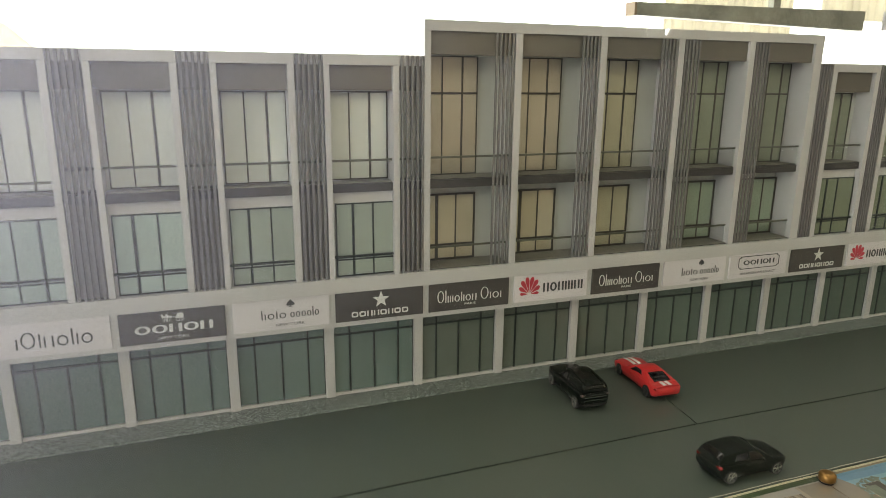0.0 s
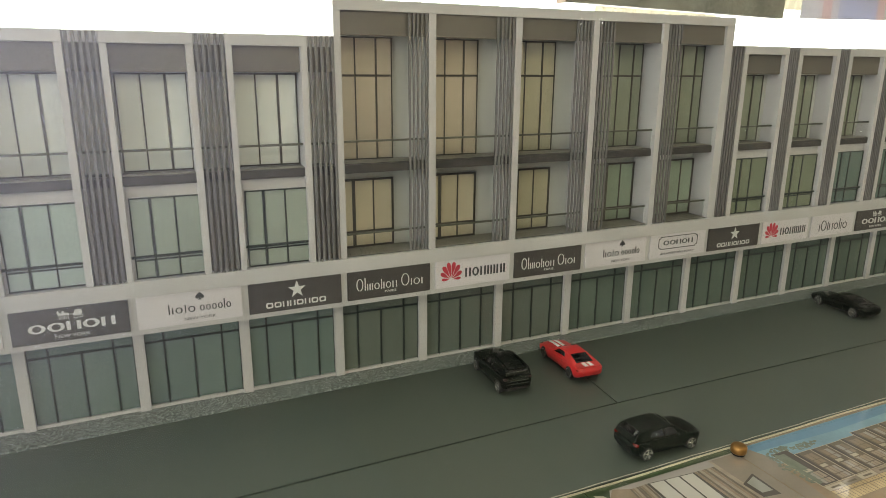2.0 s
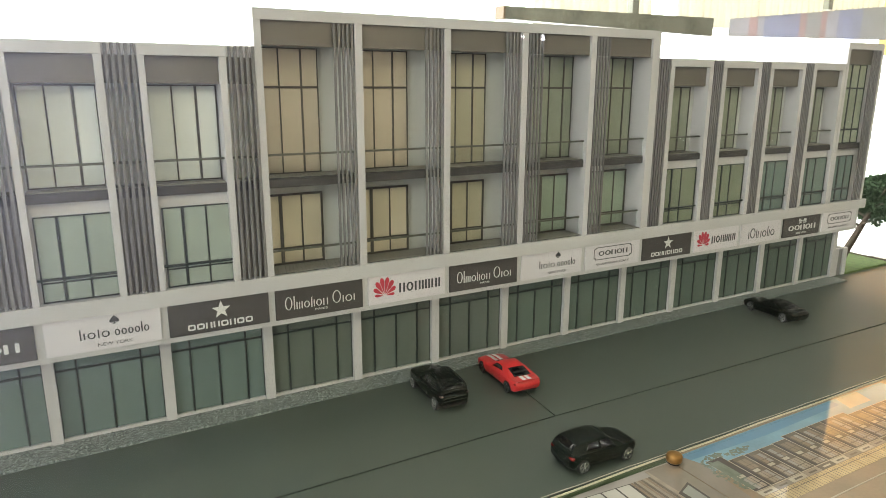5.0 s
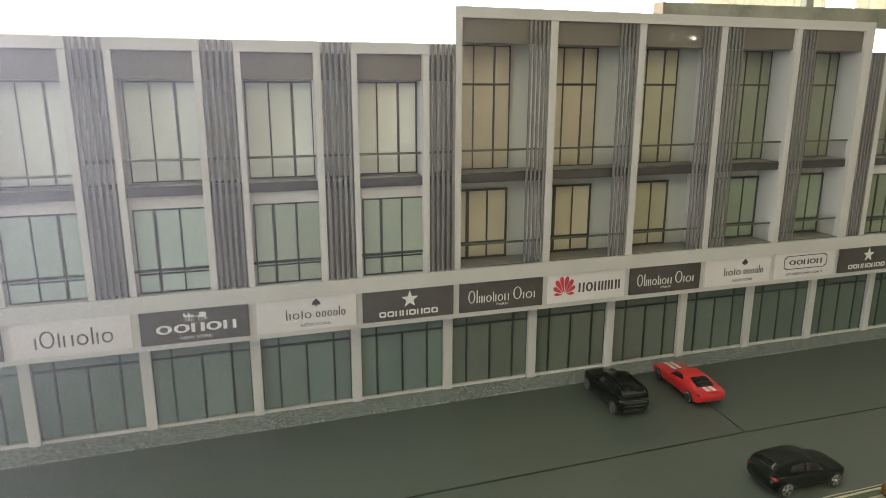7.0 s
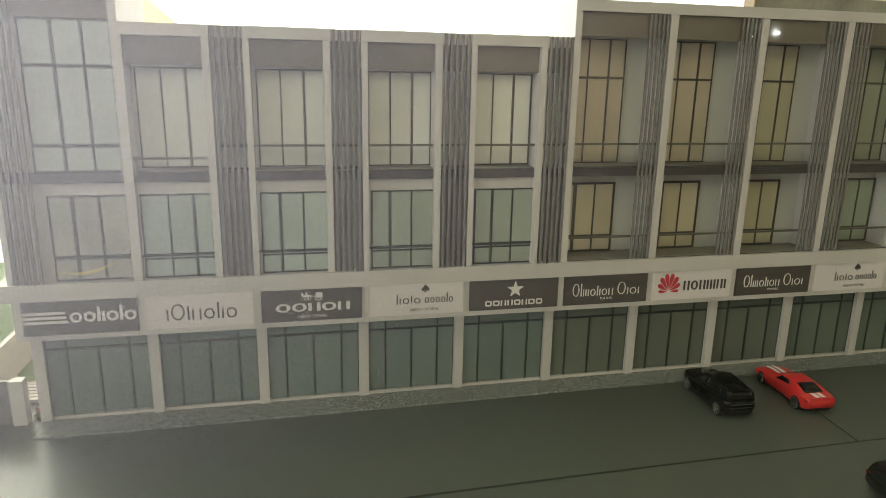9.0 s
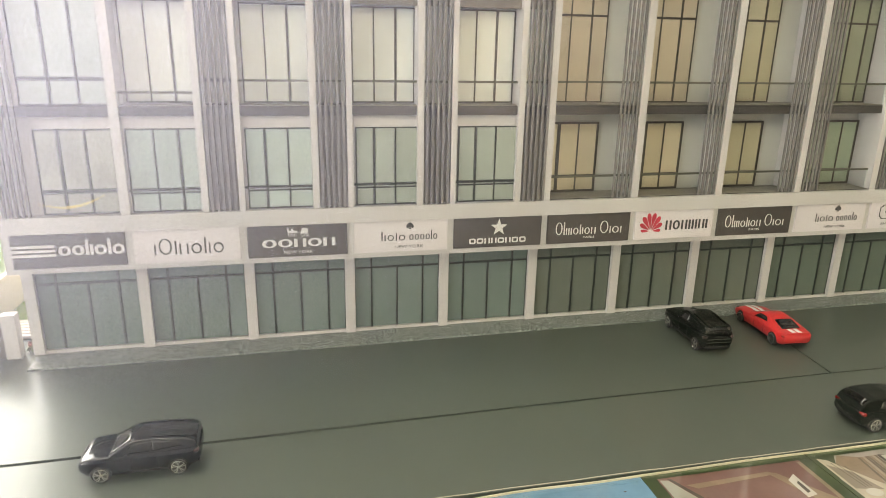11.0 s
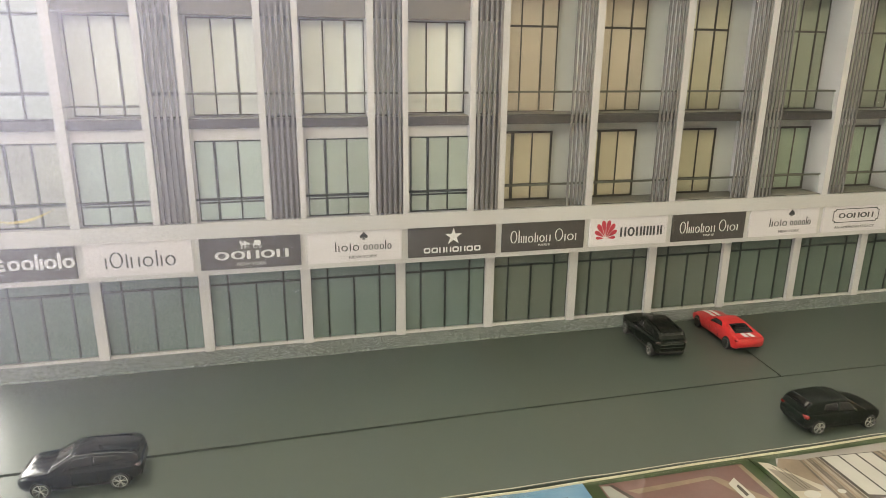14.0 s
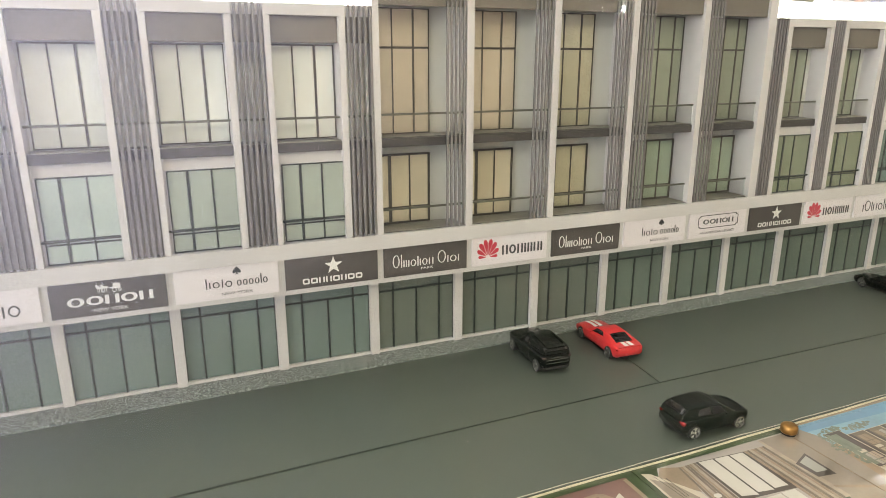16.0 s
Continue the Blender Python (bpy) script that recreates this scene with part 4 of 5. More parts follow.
            rows.append([(x - 3.0 + 1.2 * t * t, y, z - 1.9 + dz), (x - 3.0 + 1.2 * t * t, y, z - 1.3 + dz), (x + 1.5, y, z - 0.9 + dz), (x + 1.5, y, z - 2.4 + dz)] if rails else
                        [(x - 1.6 + 0.9 * t * t, y, z - 0.7 + dz), (x - 1.6 + 0.9 * t * t, y, z + 0.1 + dz), (x + 1.0, y, z - 0.1 + dz), (x + 1.0, y, z - 0.9 + dz)])
        part("spoiler", loft(rows), paint, car)
    bm = bmesh.new()
    box(bm, shape.x0 + 6, shape.x1 - 6, -shape.w * 0.8, shape.w * 0.8, 2.4, 4.0)
    part("chassis", bm, RUBBER, car)
    return car


def hatchback():
    return Shape(66, 28.6, [(-33, 6.5), (-30, 3.8), (28, 3.4), (33, 5.5)],
                 [(-33, 13.0), (-31, 15.2), (5, 15.2), (18, 14.6), (26, 13.6), (31, 12.0), (33, 10.0)],
                 [(-33, 13.8), (-30, 15.6), (16, 15.8), (23, 15.3), (28, 14.2), (31.5, 12.6), (33, 10.8)],
                 [(-33, 0.84), (-31.5, 0.92), (-28, 0.97), (-18, 1.0), (14, 1.0), (24, 0.97), (29, 0.90), (31.5, 0.80), (33, 0.66)],
                 [(-33, 15.0), (-10, 15.0), (18, 14.6)],
                 [(-32.8, 15.2), (-31.4, 18.2), (-29.4, 20.8), (-26.5, 22.4), (-20, 23.4), (-8, 24.0), (0, 23.4), (4, 22.1), (16.5, 15.0)], (-32.8, 16.8), 10.2)


def suv():
    return Shape(69, 30.6, [(-34.5, 8.0), (-31, 5.0), (30, 4.6), (34.5, 7.0)],
                 [(-34.5, 14.2), (-32.8, 17.0), (-10, 16.9), (5, 16.8), (18, 16.6), (27, 16.0), (32, 14.8), (34.5, 12.4)],
                 [(-34.5, 15.0), (-31, 17.5), (16, 18.0), (24, 17.5), (30, 16.6), (33, 15.2), (34.5, 13.2)],
                 [(-34.5, 0.80), (-33, 0.90), (-28, 0.98), (-18, 1.0), (18, 1.0), (28, 0.98), (32, 0.92), (33.6, 0.86), (34.5, 0.78)],
                 [(-34, 17.6), (-10, 16.9), (18, 16.6)],
                 [(-33.8, 18.0), (-33.0, 20.8), (-31.2, 23.0), (-27, 24.2), (-18, 25.2), (-6, 25.9), (1, 25.7), (4.5, 24.6), (17, 17.2)], (-33.8, 17.0), 11.5)


def coupe():
    return Shape(74, 30.4, [(-37, 6.4), (-33, 3.6), (31, 3.0), (37, 5.0)],
                 [(-37, 13.0), (-35, 14.6), (-28, 15.0), (-16, 14.4), (-2, 12.9), (14, 12.7), (28, 12.2), (34, 11.2), (37, 9.6)],
                 [(-37, 13.8), (-35.2, 15.6), (-33, 15.4), (-24, 15.3), (12, 14.2), (24, 13.9), (32, 12.9), (35.5, 11.6), (37, 10.4)],
                 [(-37, 0.84), (-35.6, 0.91), (-30, 0.98), (-22, 1.0), (-4, 0.94), (8, 0.955), (20, 0.99), (31, 0.95), (34.5, 0.90), (36.2, 0.84), (37, 0.78)],
                 [(-29, 14.9), (-16, 14.2), (0, 13.2), (15, 13.4)],
                 [(-28.5, 15.2), (-22, 17.3), (-14, 19.8), (-5, 20.8), (1, 20.5), (4, 19.6), (15, 13.6)], (-28.5, 15.0), 9.6)


HATCH_WINDOWS = [("windscreen", [(16.2, 0.60), (3.8, 0.60), (3.8, 1.40), (16.2, 1.40)]), ("rear_window", [(-31.0, 0.62), (-26.4, 0.60), (-26.4, 1.40), (-31.0, 1.38)]),
                 ("side_window", [(9.5, 0.08), (-5.0, 0.08), (-5.0, 0.47), (4.2, 0.47)]), ("side_window", [(-6.4, 0.10), (-19.0, 0.16), (-16.5, 0.43), (-6.4, 0.45)])]
SUV_WINDOWS = [("windscreen", [(16.8, 0.60), (3.6, 0.60), (3.6, 1.40), (16.8, 1.40)]), ("rear_window", [(-33.1, 0.64), (-30.4, 0.62), (-30.4, 1.38), (-33.1, 1.36)]),
               ("side_window", [(9.5, 0.08), (-6.0, 0.08), (-6.0, 0.47), (4.0, 0.47)]), ("side_window", [(-7.4, 0.08), (-25.0, 0.22), (-22.5, 0.45), (-7.4, 0.47)])]
COUPE_WINDOWS = [("windscreen", [(13.8, 0.60), (3.4, 0.60), (3.4, 1.40), (13.8, 1.40)]), ("rear_window", [(-27.0, 0.70), (-15.0, 0.65), (-15.0, 1.35), (-27.0, 1.30)]),
                 ("side_window", [(7.0, 0.12), (-12.0, 0.22), (-8.5, 0.46), (1.6, 0.46)])]

toy_car("matte black toy hatchback parked near the front edge", hatchback(), CAR_MATTE, pose(0.4975, -0.2030, 0, 0, 0, -1.5),
        (4.9, 20.0, -20.0, 12.6), HATCH_WINDOWS, tails=((0.76, 13.2, 3.2, 1.7),), size=(0.93, 0.95, 0.95))
toy_car("black toy off-roader parked nose to the shops", suv(), CAR_GLOSS, pose(0.4465, -0.0590, 0, 0, 0, 86.5),
        (5.2, 23.0, -23.0, 13.4), SUV_WINDOWS, spokes=5, tails=((0.80, 15.0, 2.4, 1.2),), size=(0.98, 0.94, 0.98), rails=True, lens=LAMP_DULL)
toy_car("red toy coupe with white racing stripes", coupe(), CAR_RED, pose(0.5180, -0.0610, 0, 0, 0, 85.5),
        (5.2, 23.6, -23.6, 13.2), COUPE_WINDOWS, tails=((0.60, 12.4, 1.8, 0.8), (0.86, 12.4, 1.2, 0.8)), size=(0.99, 0.93, 0.95), spoke_paint=TRIM_GREY,
        stripes=((14.5, 33.0, 1.2, 4.6), (14.5, 33.0, -4.6, -1.2), (-36.0, -27.4, 1.0, 4.8), (-36.0, -27.4, -4.8, -1.0)))
toy_car("gloss black toy saloon at the far end of the street", coupe(), CAR_GLOSS, pose(0.9010, -0.0630, 0, 0, 0, 84.0),
        (5.2, 23.0, -23.0, 13.2), COUPE_WINDOWS, size=(0.98, 0.93, 0.95), lens=LAMP_DULL)
toy_car("gloss dark navy toy off-roader standing on the road joint", suv(), CAR_NAVY, pose(0.0212, -0.1612, 0, 0, 0, 180.5),
        (4.9, 20.4, -20.4, 13.4), SUV_WINDOWS, spokes=5, tails=((0.80, 15.0, 2.4, 1.2),), heads=((0.76, 11.6, 2.0, 0.85),), size=(0.93, 0.90, 0.885), rails=True, lens=LAMP_DULL, lamp=LAMP_AMBER)


# ---- front edge: sheet edges, glass, brass knob ----
def ribbon(bm, pts, width, z0, z1):
    """A narrow strip along (x, y) points."""
    a = [bm.verts.new((x * MM, (y + width / 2) * MM, z1 * MM)) for x, y in pts]
    b = [bm.verts.new((x * MM, (y - width / 2) * MM, z1 * MM)) for x, y in pts]
    c = [bm.verts.new((x * MM, (y + width / 2) * MM, z0 * MM)) for x, y in pts]
    d = [bm.verts.new((x * MM, (y - width / 2) * MM, z0 * MM)) for x, y in pts]
    for i in range(len(pts) - 1):
        bm.faces.new((a[i], a[i + 1], b[i + 1], b[i]))
        bm.faces.new((a[i], c[i], c[i + 1], a[i + 1]))
        bm.faces.new((b[i], b[i + 1], d[i + 1], d[i]))
        bm.faces.new((c[i], d[i], d[i + 1], c[i + 1]))
    for i in (0, len(pts) - 1):
        bm.faces.new((a[i], b[i], d[i], c[i]))


bm = bmesh.new()
ribbon(bm, [(x, -224.6 + 0.25 * math.sin(x * 0.09) + 0.15 * math.sin(x * 0.31)) for x in range(-400, 1283, 12)], 0.6, -1.0, 0.15)
structure("trim", bm, PALE_EDGE, "chipped pale edge strip along the road board", "trim")


def wave(x):
    """How far the loose cream edging bows away from the board."""
    bow = 1.4 * math.exp(-((x - 270) / 28) ** 2) + 2.0 * math.exp(-((x - 180) / 45) ** 2)
    return -226.7 - bow - 0.4 * math.sin(x * 0.045)


bm = bmesh.new()
ribbon(bm, [(x, wave(x)) for x in range(-400, 1283, 6)], 0.5, -1.6, -0.3)
tagged(new("edging_strip", mesh_of("edging_strip", bm, GOLD_EDGE)), "loose wavy cream edging strip along the board", "edging")

glass = thing("glass_screen", "upright clear glass screen with a painted glare veil", "glass screen")
pane_ob = bpart("pane", (-700, 1284, -233.0, -229.0, -1.0, 520), clear("case_glass", (0.97, 0.985, 0.975), mix=0.010, rough=0.0), glass)
pane_ob.visible_shadow = False


def glare_veil():
    m, nt, b = nodes_of("glare_veil")
    N, L = nt.nodes.new, nt.links.new
    tc = N("ShaderNodeTexCoord")
    n1 = N("ShaderNodeTexNoise")
    n1.inputs["Scale"].default_value, n1.inputs["Detail"].default_value = 7, 6
    n2 = N("ShaderNodeTexNoise")
    n2.inputs["Scale"].default_value, n2.inputs["Detail"].default_value = 700, 2
    L(tc.outputs["Object"], n1.inputs["Vector"])
    L(tc.outputs["Object"], n2.inputs["Vector"])
    sx = N("ShaderNodeSeparateXYZ")
    L(tc.outputs["Object"], sx.inputs[0])
    # Lens glare painted as a veil: denser to the left and higher up.
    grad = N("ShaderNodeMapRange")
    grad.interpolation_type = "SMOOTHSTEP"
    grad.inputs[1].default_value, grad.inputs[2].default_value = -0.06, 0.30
    grad.inputs[3].default_value, grad.inputs[4].default_value = VEIL * 2.9, VEIL * 0.05
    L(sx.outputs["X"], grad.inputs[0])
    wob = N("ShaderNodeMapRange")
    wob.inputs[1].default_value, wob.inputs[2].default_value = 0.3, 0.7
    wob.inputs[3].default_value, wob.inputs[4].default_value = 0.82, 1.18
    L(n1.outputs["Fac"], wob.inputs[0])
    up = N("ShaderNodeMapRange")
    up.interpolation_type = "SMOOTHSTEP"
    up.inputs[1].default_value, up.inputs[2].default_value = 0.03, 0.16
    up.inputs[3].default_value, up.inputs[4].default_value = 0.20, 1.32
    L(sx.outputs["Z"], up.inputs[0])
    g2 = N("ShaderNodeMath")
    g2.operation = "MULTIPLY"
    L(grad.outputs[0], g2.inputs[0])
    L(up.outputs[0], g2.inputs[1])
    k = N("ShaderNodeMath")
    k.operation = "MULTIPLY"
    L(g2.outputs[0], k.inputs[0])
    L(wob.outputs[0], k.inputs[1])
    # Fine specks of dust on top of the veil.
    sp = N("ShaderNodeMapRange")
    sp.inputs[1].default_value, sp.inputs[2].default_value = 0.76, 0.82
    sp.inputs[3].default_value, sp.inputs[4].default_value = 0.0, 0.05
    L(n2.outputs["Fac"], sp.inputs[0])
    add = N("ShaderNodeMath")
    L(k.outputs[0], add.inputs[0])
    L(sp.outputs[0], add.inputs[1])
    t = N("ShaderNodeBsdfTransparent")
    d = N("ShaderNodeBsdfTranslucent")
    # Lilac, the tint of the glare.
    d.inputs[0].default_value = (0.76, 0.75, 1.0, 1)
    mx = N("ShaderNodeMixShader")
    L(add.outputs[0], mx.inputs[0])
    L(t.outputs[0], mx.inputs[1])
    L(d.outputs[0], mx.inputs[2])
    L(mx.outputs[0], nt.nodes["Material Output"].inputs[0])
    return m


VEIL = 0.062
# Sheet that carries the painted glare and the dust specks.
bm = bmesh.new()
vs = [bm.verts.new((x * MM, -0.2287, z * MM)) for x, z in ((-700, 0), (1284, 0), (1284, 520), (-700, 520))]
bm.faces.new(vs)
film = part("dust", bm, glare_veil(), glass, "painted glare veil with fine dust specks on the pane")
film.visible_shadow = False

knob = thing("brass_knob", "worn domed brass cap nut on the board's edge", "knob", place=pose(0.5455, -0.2345, 0))
bm = bmesh.new()
turned(bm, [(3.0, -3.0), (3.0, 0.0), (5.2, 0.1), (5.7, 0.8), (5.7, 4.6), (5.2, 5.6), (3.8, 6.1), (1.5, 6.3)], 32)
for v in bm.verts:
    v.co = Vector((v.co.x, -v.co.z, v.co.y))
part("cap", bm, BRASS, knob, smooth=True)
bm = bmesh.new()
turned(bm, [(4.6, -3.4), (4.6, -0.2)], 24)
for v in bm.verts:
    v.co = Vector((v.co.x, -v.co.z, v.co.y))
part("collar", bm, GROOVE, knob)


# ---- printed sheets lying before the model ----
def ink(name, colour, vary=0.12, scale=60):
    m = surface(name, colour, 0.34, vary=vary, scale=scale, coat=1.0)
    b = m.node_tree.nodes["Principled BSDF"]
    b.inputs["Coat IOR"].default_value, b.inputs["Coat Roughness"].default_value = 2.4, 0.03
    return m


INKS = {"sky": ink("print_sky", (0.13, 0.27, 0.40), 0.15, 18), "pale_sky": ink("print_pale_sky", (0.20, 0.36, 0.45), 0.2, 25), "green": ink("print_green", (0.035, 0.06, 0.02)),
        "maroon": ink("print_maroon", (0.17, 0.092, 0.08), 0.15, 30), "tan": ink("print_tan", (0.25, 0.19, 0.13), 0.2, 60), "cream": ink("print_cream", (0.45, 0.40, 0.31)),
        "white": ink("print_white", (0.50, 0.485, 0.43), 0.06), "brown": ink("print_brown", (0.14, 0.108, 0.078), 0.25, 90), "grey": ink("print_grey", (0.24, 0.205, 0.16), 0.12, 30),
        "dark": ink("print_dark", (0.06, 0.05, 0.04)), "glassy": ink("print_glass", (0.30, 0.31, 0.27)), "yellow": ink("print_yellow", (0.50, 0.38, 0.20), 0.25, 90), "lilac": ink("print_lilac", (0.33, 0.305, 0.275), 0.15, 25), "rose": ink("print_rose", (0.32, 0.265, 0.205), 0.2, 120),
        "leaf": ink("print_leaf", (0.155, 0.18, 0.135), 0.3, 140), "road": ink("print_road", (0.26, 0.19, 0.12), 0.2, 30)}


def printed(name, label, outline, shapes, z=-1.6):
    """A printed sheet; shapes are (part name, ink, points), each a hair above the last."""
    sheet = thing(name, label, "printed sheet", "printed sheets before the model")
    bm = bmesh.new()
    slab_poly(bm, outline[1], -12, z)
    part("sheet", bm, INKS[outline[0]], sheet)
    for i, (nm, k, pts) in enumerate(shapes):
        bm = bmesh.new()
        for j, loop in enumerate(pts if isinstance(pts[0], list) else [pts]):
            slab_poly(bm, loop, z, z + 0.05 + 0.012 * min(i, 8) + 0.0012 * i + 0.0006 * j)
        part(nm, bm, INKS[k], sheet)
    return sheet


def quad(x0, x1, y0, y1, lean=0.0):
    return [(x0, y0), (x1, y0), (x1 + lean, y1), (x0 + lean, y1)]


FRONT = -226.7
printed("poster", "printed poster with a plain blue sky", ("sky", [(-300, -420), (302.5, -420), (302.5, FRONT), (-300, FRONT)]),
        [("bird", "dark", [(286, -238.2), (289, -237.6), (287.5, -238.8)]), ("bird", "dark", [(280, -247.2), (283, -246.8), (281.4, -248)]),
         ("cloud", "pale_sky", [(120, -300), (295, -310), (280, -345), (140, -330)])])
printed("poster", "printed poster of maroon seating on a green border", ("green", [(302.8, -420), (414.6, -420), (414.6, FRONT), (302.8, FRONT)]),
        [("picture", "maroon", [(311, -415), (407, -415), (407, -231.5), (311, -231.5)]),
         ("picture", "glassy", [(312, -233), (317, -234), (330, -262), (318, -266), (312, -258)]), ("picture", "dark", [(317, -233), (319, -233), (336, -266), (332, -266)]),
         ("picture", "tan", [(325, -240), (380, -238), (384, -241), (330, -244)]), ("picture", "tan", [(378, -238), (384, -240), (404, -268), (404, -290), (392, -268)]),
         ("picture", "tan", quad(404, 406.8, -300, -233)), ("card", "white", [(393.5, -243), (394, -262), (387, -263.5), (386.6, -247.5)]),
         ("card_mark", "dark", [(391.8, -249), (392.0, -259), (389.4, -260), (389.6, -251)]),
         ("picture", "brown", [(311, -300), (380, -285), (406, -300), (406, -415), (311, -415)])])
def slats(n, p, q, s, t, inks):
    """n narrow printed boards between the edge p-q and the edge s-t."""
    mix = lambda a, b, k: (a[0] + (b[0] - a[0]) * k, a[1] + (b[1] - a[1]) * k)
    return [("plank", inks[j % len(inks)], [mix(p, q, j / n), mix(p, q, (j + 0.86) / n), mix(s, t, (j + 0.86) / n), mix(s, t, j / n)]) for j in range(n)]


def round_mark(x, y, rx, ry):
    return [(x + rx * math.cos(a * math.tau / 18), y + ry * math.sin(a * math.tau / 18)) for a in range(18)]


def white_panels():
    out = [("picture", "dark", [(459.5, -236.2), (498.5, -239), (498.5, -281.5), (457.5, -278)])]
    for x0, x1 in ((461.5, 472.6), (474.0, 485.2), (486.6, 497.0)):
        out.append(("panel", "white", [(x0, -236.8 - (x0 - 461) * 0.075), (x1, -236.8 - (x1 - 461) * 0.075), (x1 - 1.6, -277.5), (x0 - 1.6, -274.5 - (x0 - 461) * 0.08)]))
        out.append(("panel", "white", [(x0 - 1.6, -281.5), (x1 - 1.6, -281.8), (x1 - 2.4, -340), (x0 - 2.4, -340)]))
    return out


printed("poster", "printed poster of a terrace roof with timber cladding", ("green", [(415.2, -420), (544.0, -420), (544.0, FRONT), (415.2, FRONT)]),
        [("picture", "lilac", [(432, -231.6), (544, -231.6), (544, -300), (420, -300), (418, -252)]),
         ("picture", "tan", [(434, -231.8), (447, -236.5), (441, -262), (424, -242)]), ("picture", "cream", [(418.5, -232.4), (424, -235), (440, -262), (441, -300), (418.5, -300)]),
         ("picture", "grey", [(420, -239), (430, -248), (436, -266), (420, -262)])]
        + [("crack", "dark", [(424 + 3 * j, -238 - 2 * j), (424.4 + 3 * j, -238 - 2 * j), (427 + 2 * j, -262), (426.6 + 2 * j, -262)]) for j in range(3)]
        + slats(8, (445, -236.6), (459.2, -236.2), (437, -300), (455.5, -300), ("brown", "tan", "rose", "brown"))
        + white_panels()
        + slats(9, (498.8, -239), (519, -239.5), (498, -300), (520, -300), ("tan", "brown", "rose"))
        + [("picture", "grey", [(519, -233), (544, -233), (544, -420), (521, -420), (519.5, -300)]), ("picture", "rose", [(518, -233), (520, -233), (521.5, -300), (519.5, -300)]),
           ("ledge", "tan", [(520.5, -288), (544, -298), (544, -301), (520.5, -291)]),
           ("skylight", "dark", [(518.8, -263), (534.6, -256.4), (533.6, -281), (520, -279)]), ("skylight", "glassy", [(522.5, -263), (532.6, -259), (532, -276), (523, -275)]),
           ("lamp_disc", "white", round_mark(428, -267, 5, 3.6)), ("lamp_disc", "white", round_mark(447, -268.5, 2.6, 2.0)),
           ("picture", "brown", quad(415.4, 519, -420, -345))])


def street_print():
    """The picture of the same terrace: sky, trees, house fronts, shop row, road."""
    shapes = [("sky", "pale_sky", quad(545.5, 820, -256, -229.4)), ("sky", "sky", [(552, -229.6), (742, -229.6), (742, -238), (640, -241), (556, -238)]), ("cloud", "cream", quad(744, 775, -246, -229.8, 6)),
              ("picture", "grey", [(545, -229.6), (556, -231), (563, -246), (557, -300), (545, -300)])]
    rnd = random.Random(4)
    leaves = []
    for cx, cy, rx, ry, n in ((566, -262, 7, 20, 150), (600, -246, 14, 3.0, 70), (578, -243, 12, 3.0, 50)):
        for j in range(n):
            a, k, s = rnd.random() * math.tau, math.sqrt(rnd.random()), 0.5 + 0.9 * rnd.random()
            x, y = cx + rx * k * math.cos(a), cy + ry * k * math.sin(a)
            leaves.append([(x + s * (0.7 + 0.5 * rnd.random()) * math.cos(q * math.tau / 6), y + s * (0.7 + 0.5 * rnd.random()) * math.sin(q * math.tau / 6)) for q in range(6)])
    shapes.append(("tree", "leaf", leaves))
    roofs = (-245, -251.5, -252, -252, -251.5, -248, -248, -248, -248, -248, -252, -252, -252, -252)
    for j, top in enumerate(roofs):
        a = 566 + 16.4 * j
        shapes.append(("house_front", "cream", quad(a, a + 16.3, -287, top)))
        shapes.append(("house_front", "dark" if j == 0 else "brown", quad(a + 0.35, a + 16.0, -286.6, top - 0.4)))
        shapes.append(("louvre", "dark", quad(a + 0.4, a + 3.4, -286.4, top - 0.5)))
        if j == 0:
            shapes.append(("house_front", "leaf", quad(a + 0.4, a + 10, -284, top - 3)))
        for x0, x1, y0, y1, n, k in ((5.0, 13.6, -267.5, top - 4.0, 2, "tan"), (4.6, 14.6, -285.4, -272.6, 3, "rose")):
            if j == 0 and n == 2:
                continue
            w = (x1 - x0) / n
            for i in range(n):
                for ya, yb in ((y0, y0 + (y1 - y0) * 0.36), (y0 + (y1 - y0) * 0.42, y1)):
                    shapes.append(("window", k if (i + j) % 3 else "lilac", quad(a + x0 + w * i + 0.25, a + x0 + w * (i + 1) - 0.25, ya, yb)))
        shapes.append(("balcony", "cream", quad(a + 4.4, a + 10.4, -271.4, -268.4)))
        shapes.append(("sign", ("cream", "grey", "cream", "rose", "brown")[j % 5], quad(a + 0.2, a + 16.2, -292.4, -287.6)))
        shapes.append(("sign_bar", "brown" if j % 5 != 4 else "cream", quad(a + 4, a + 12.5, -291.0, -289.4)))
        shapes.append(("shop", "yellow", quad(a + 0.4, a + 15.8, -304, -293)))
        for k in range(1, 5):
            shapes.append(("window_bar", "brown", quad(a + 3.1 * k, a + 3.1 * k + 0.45, -304, -293)))
        shapes.append(("window_bar", "brown", quad(a + 0.4, a + 15.8, -296.6, -296.1)))
    shapes.append(("road_line", "cream", quad(560, 820, -316, -315.2)))
    printed("poster", "printed poster of a long shophouse terrace under blue sky", ("road", [(544.6, -420), (1282, -420), (1282, FRONT), (544.6, FRONT)]), shapes)


street_print()


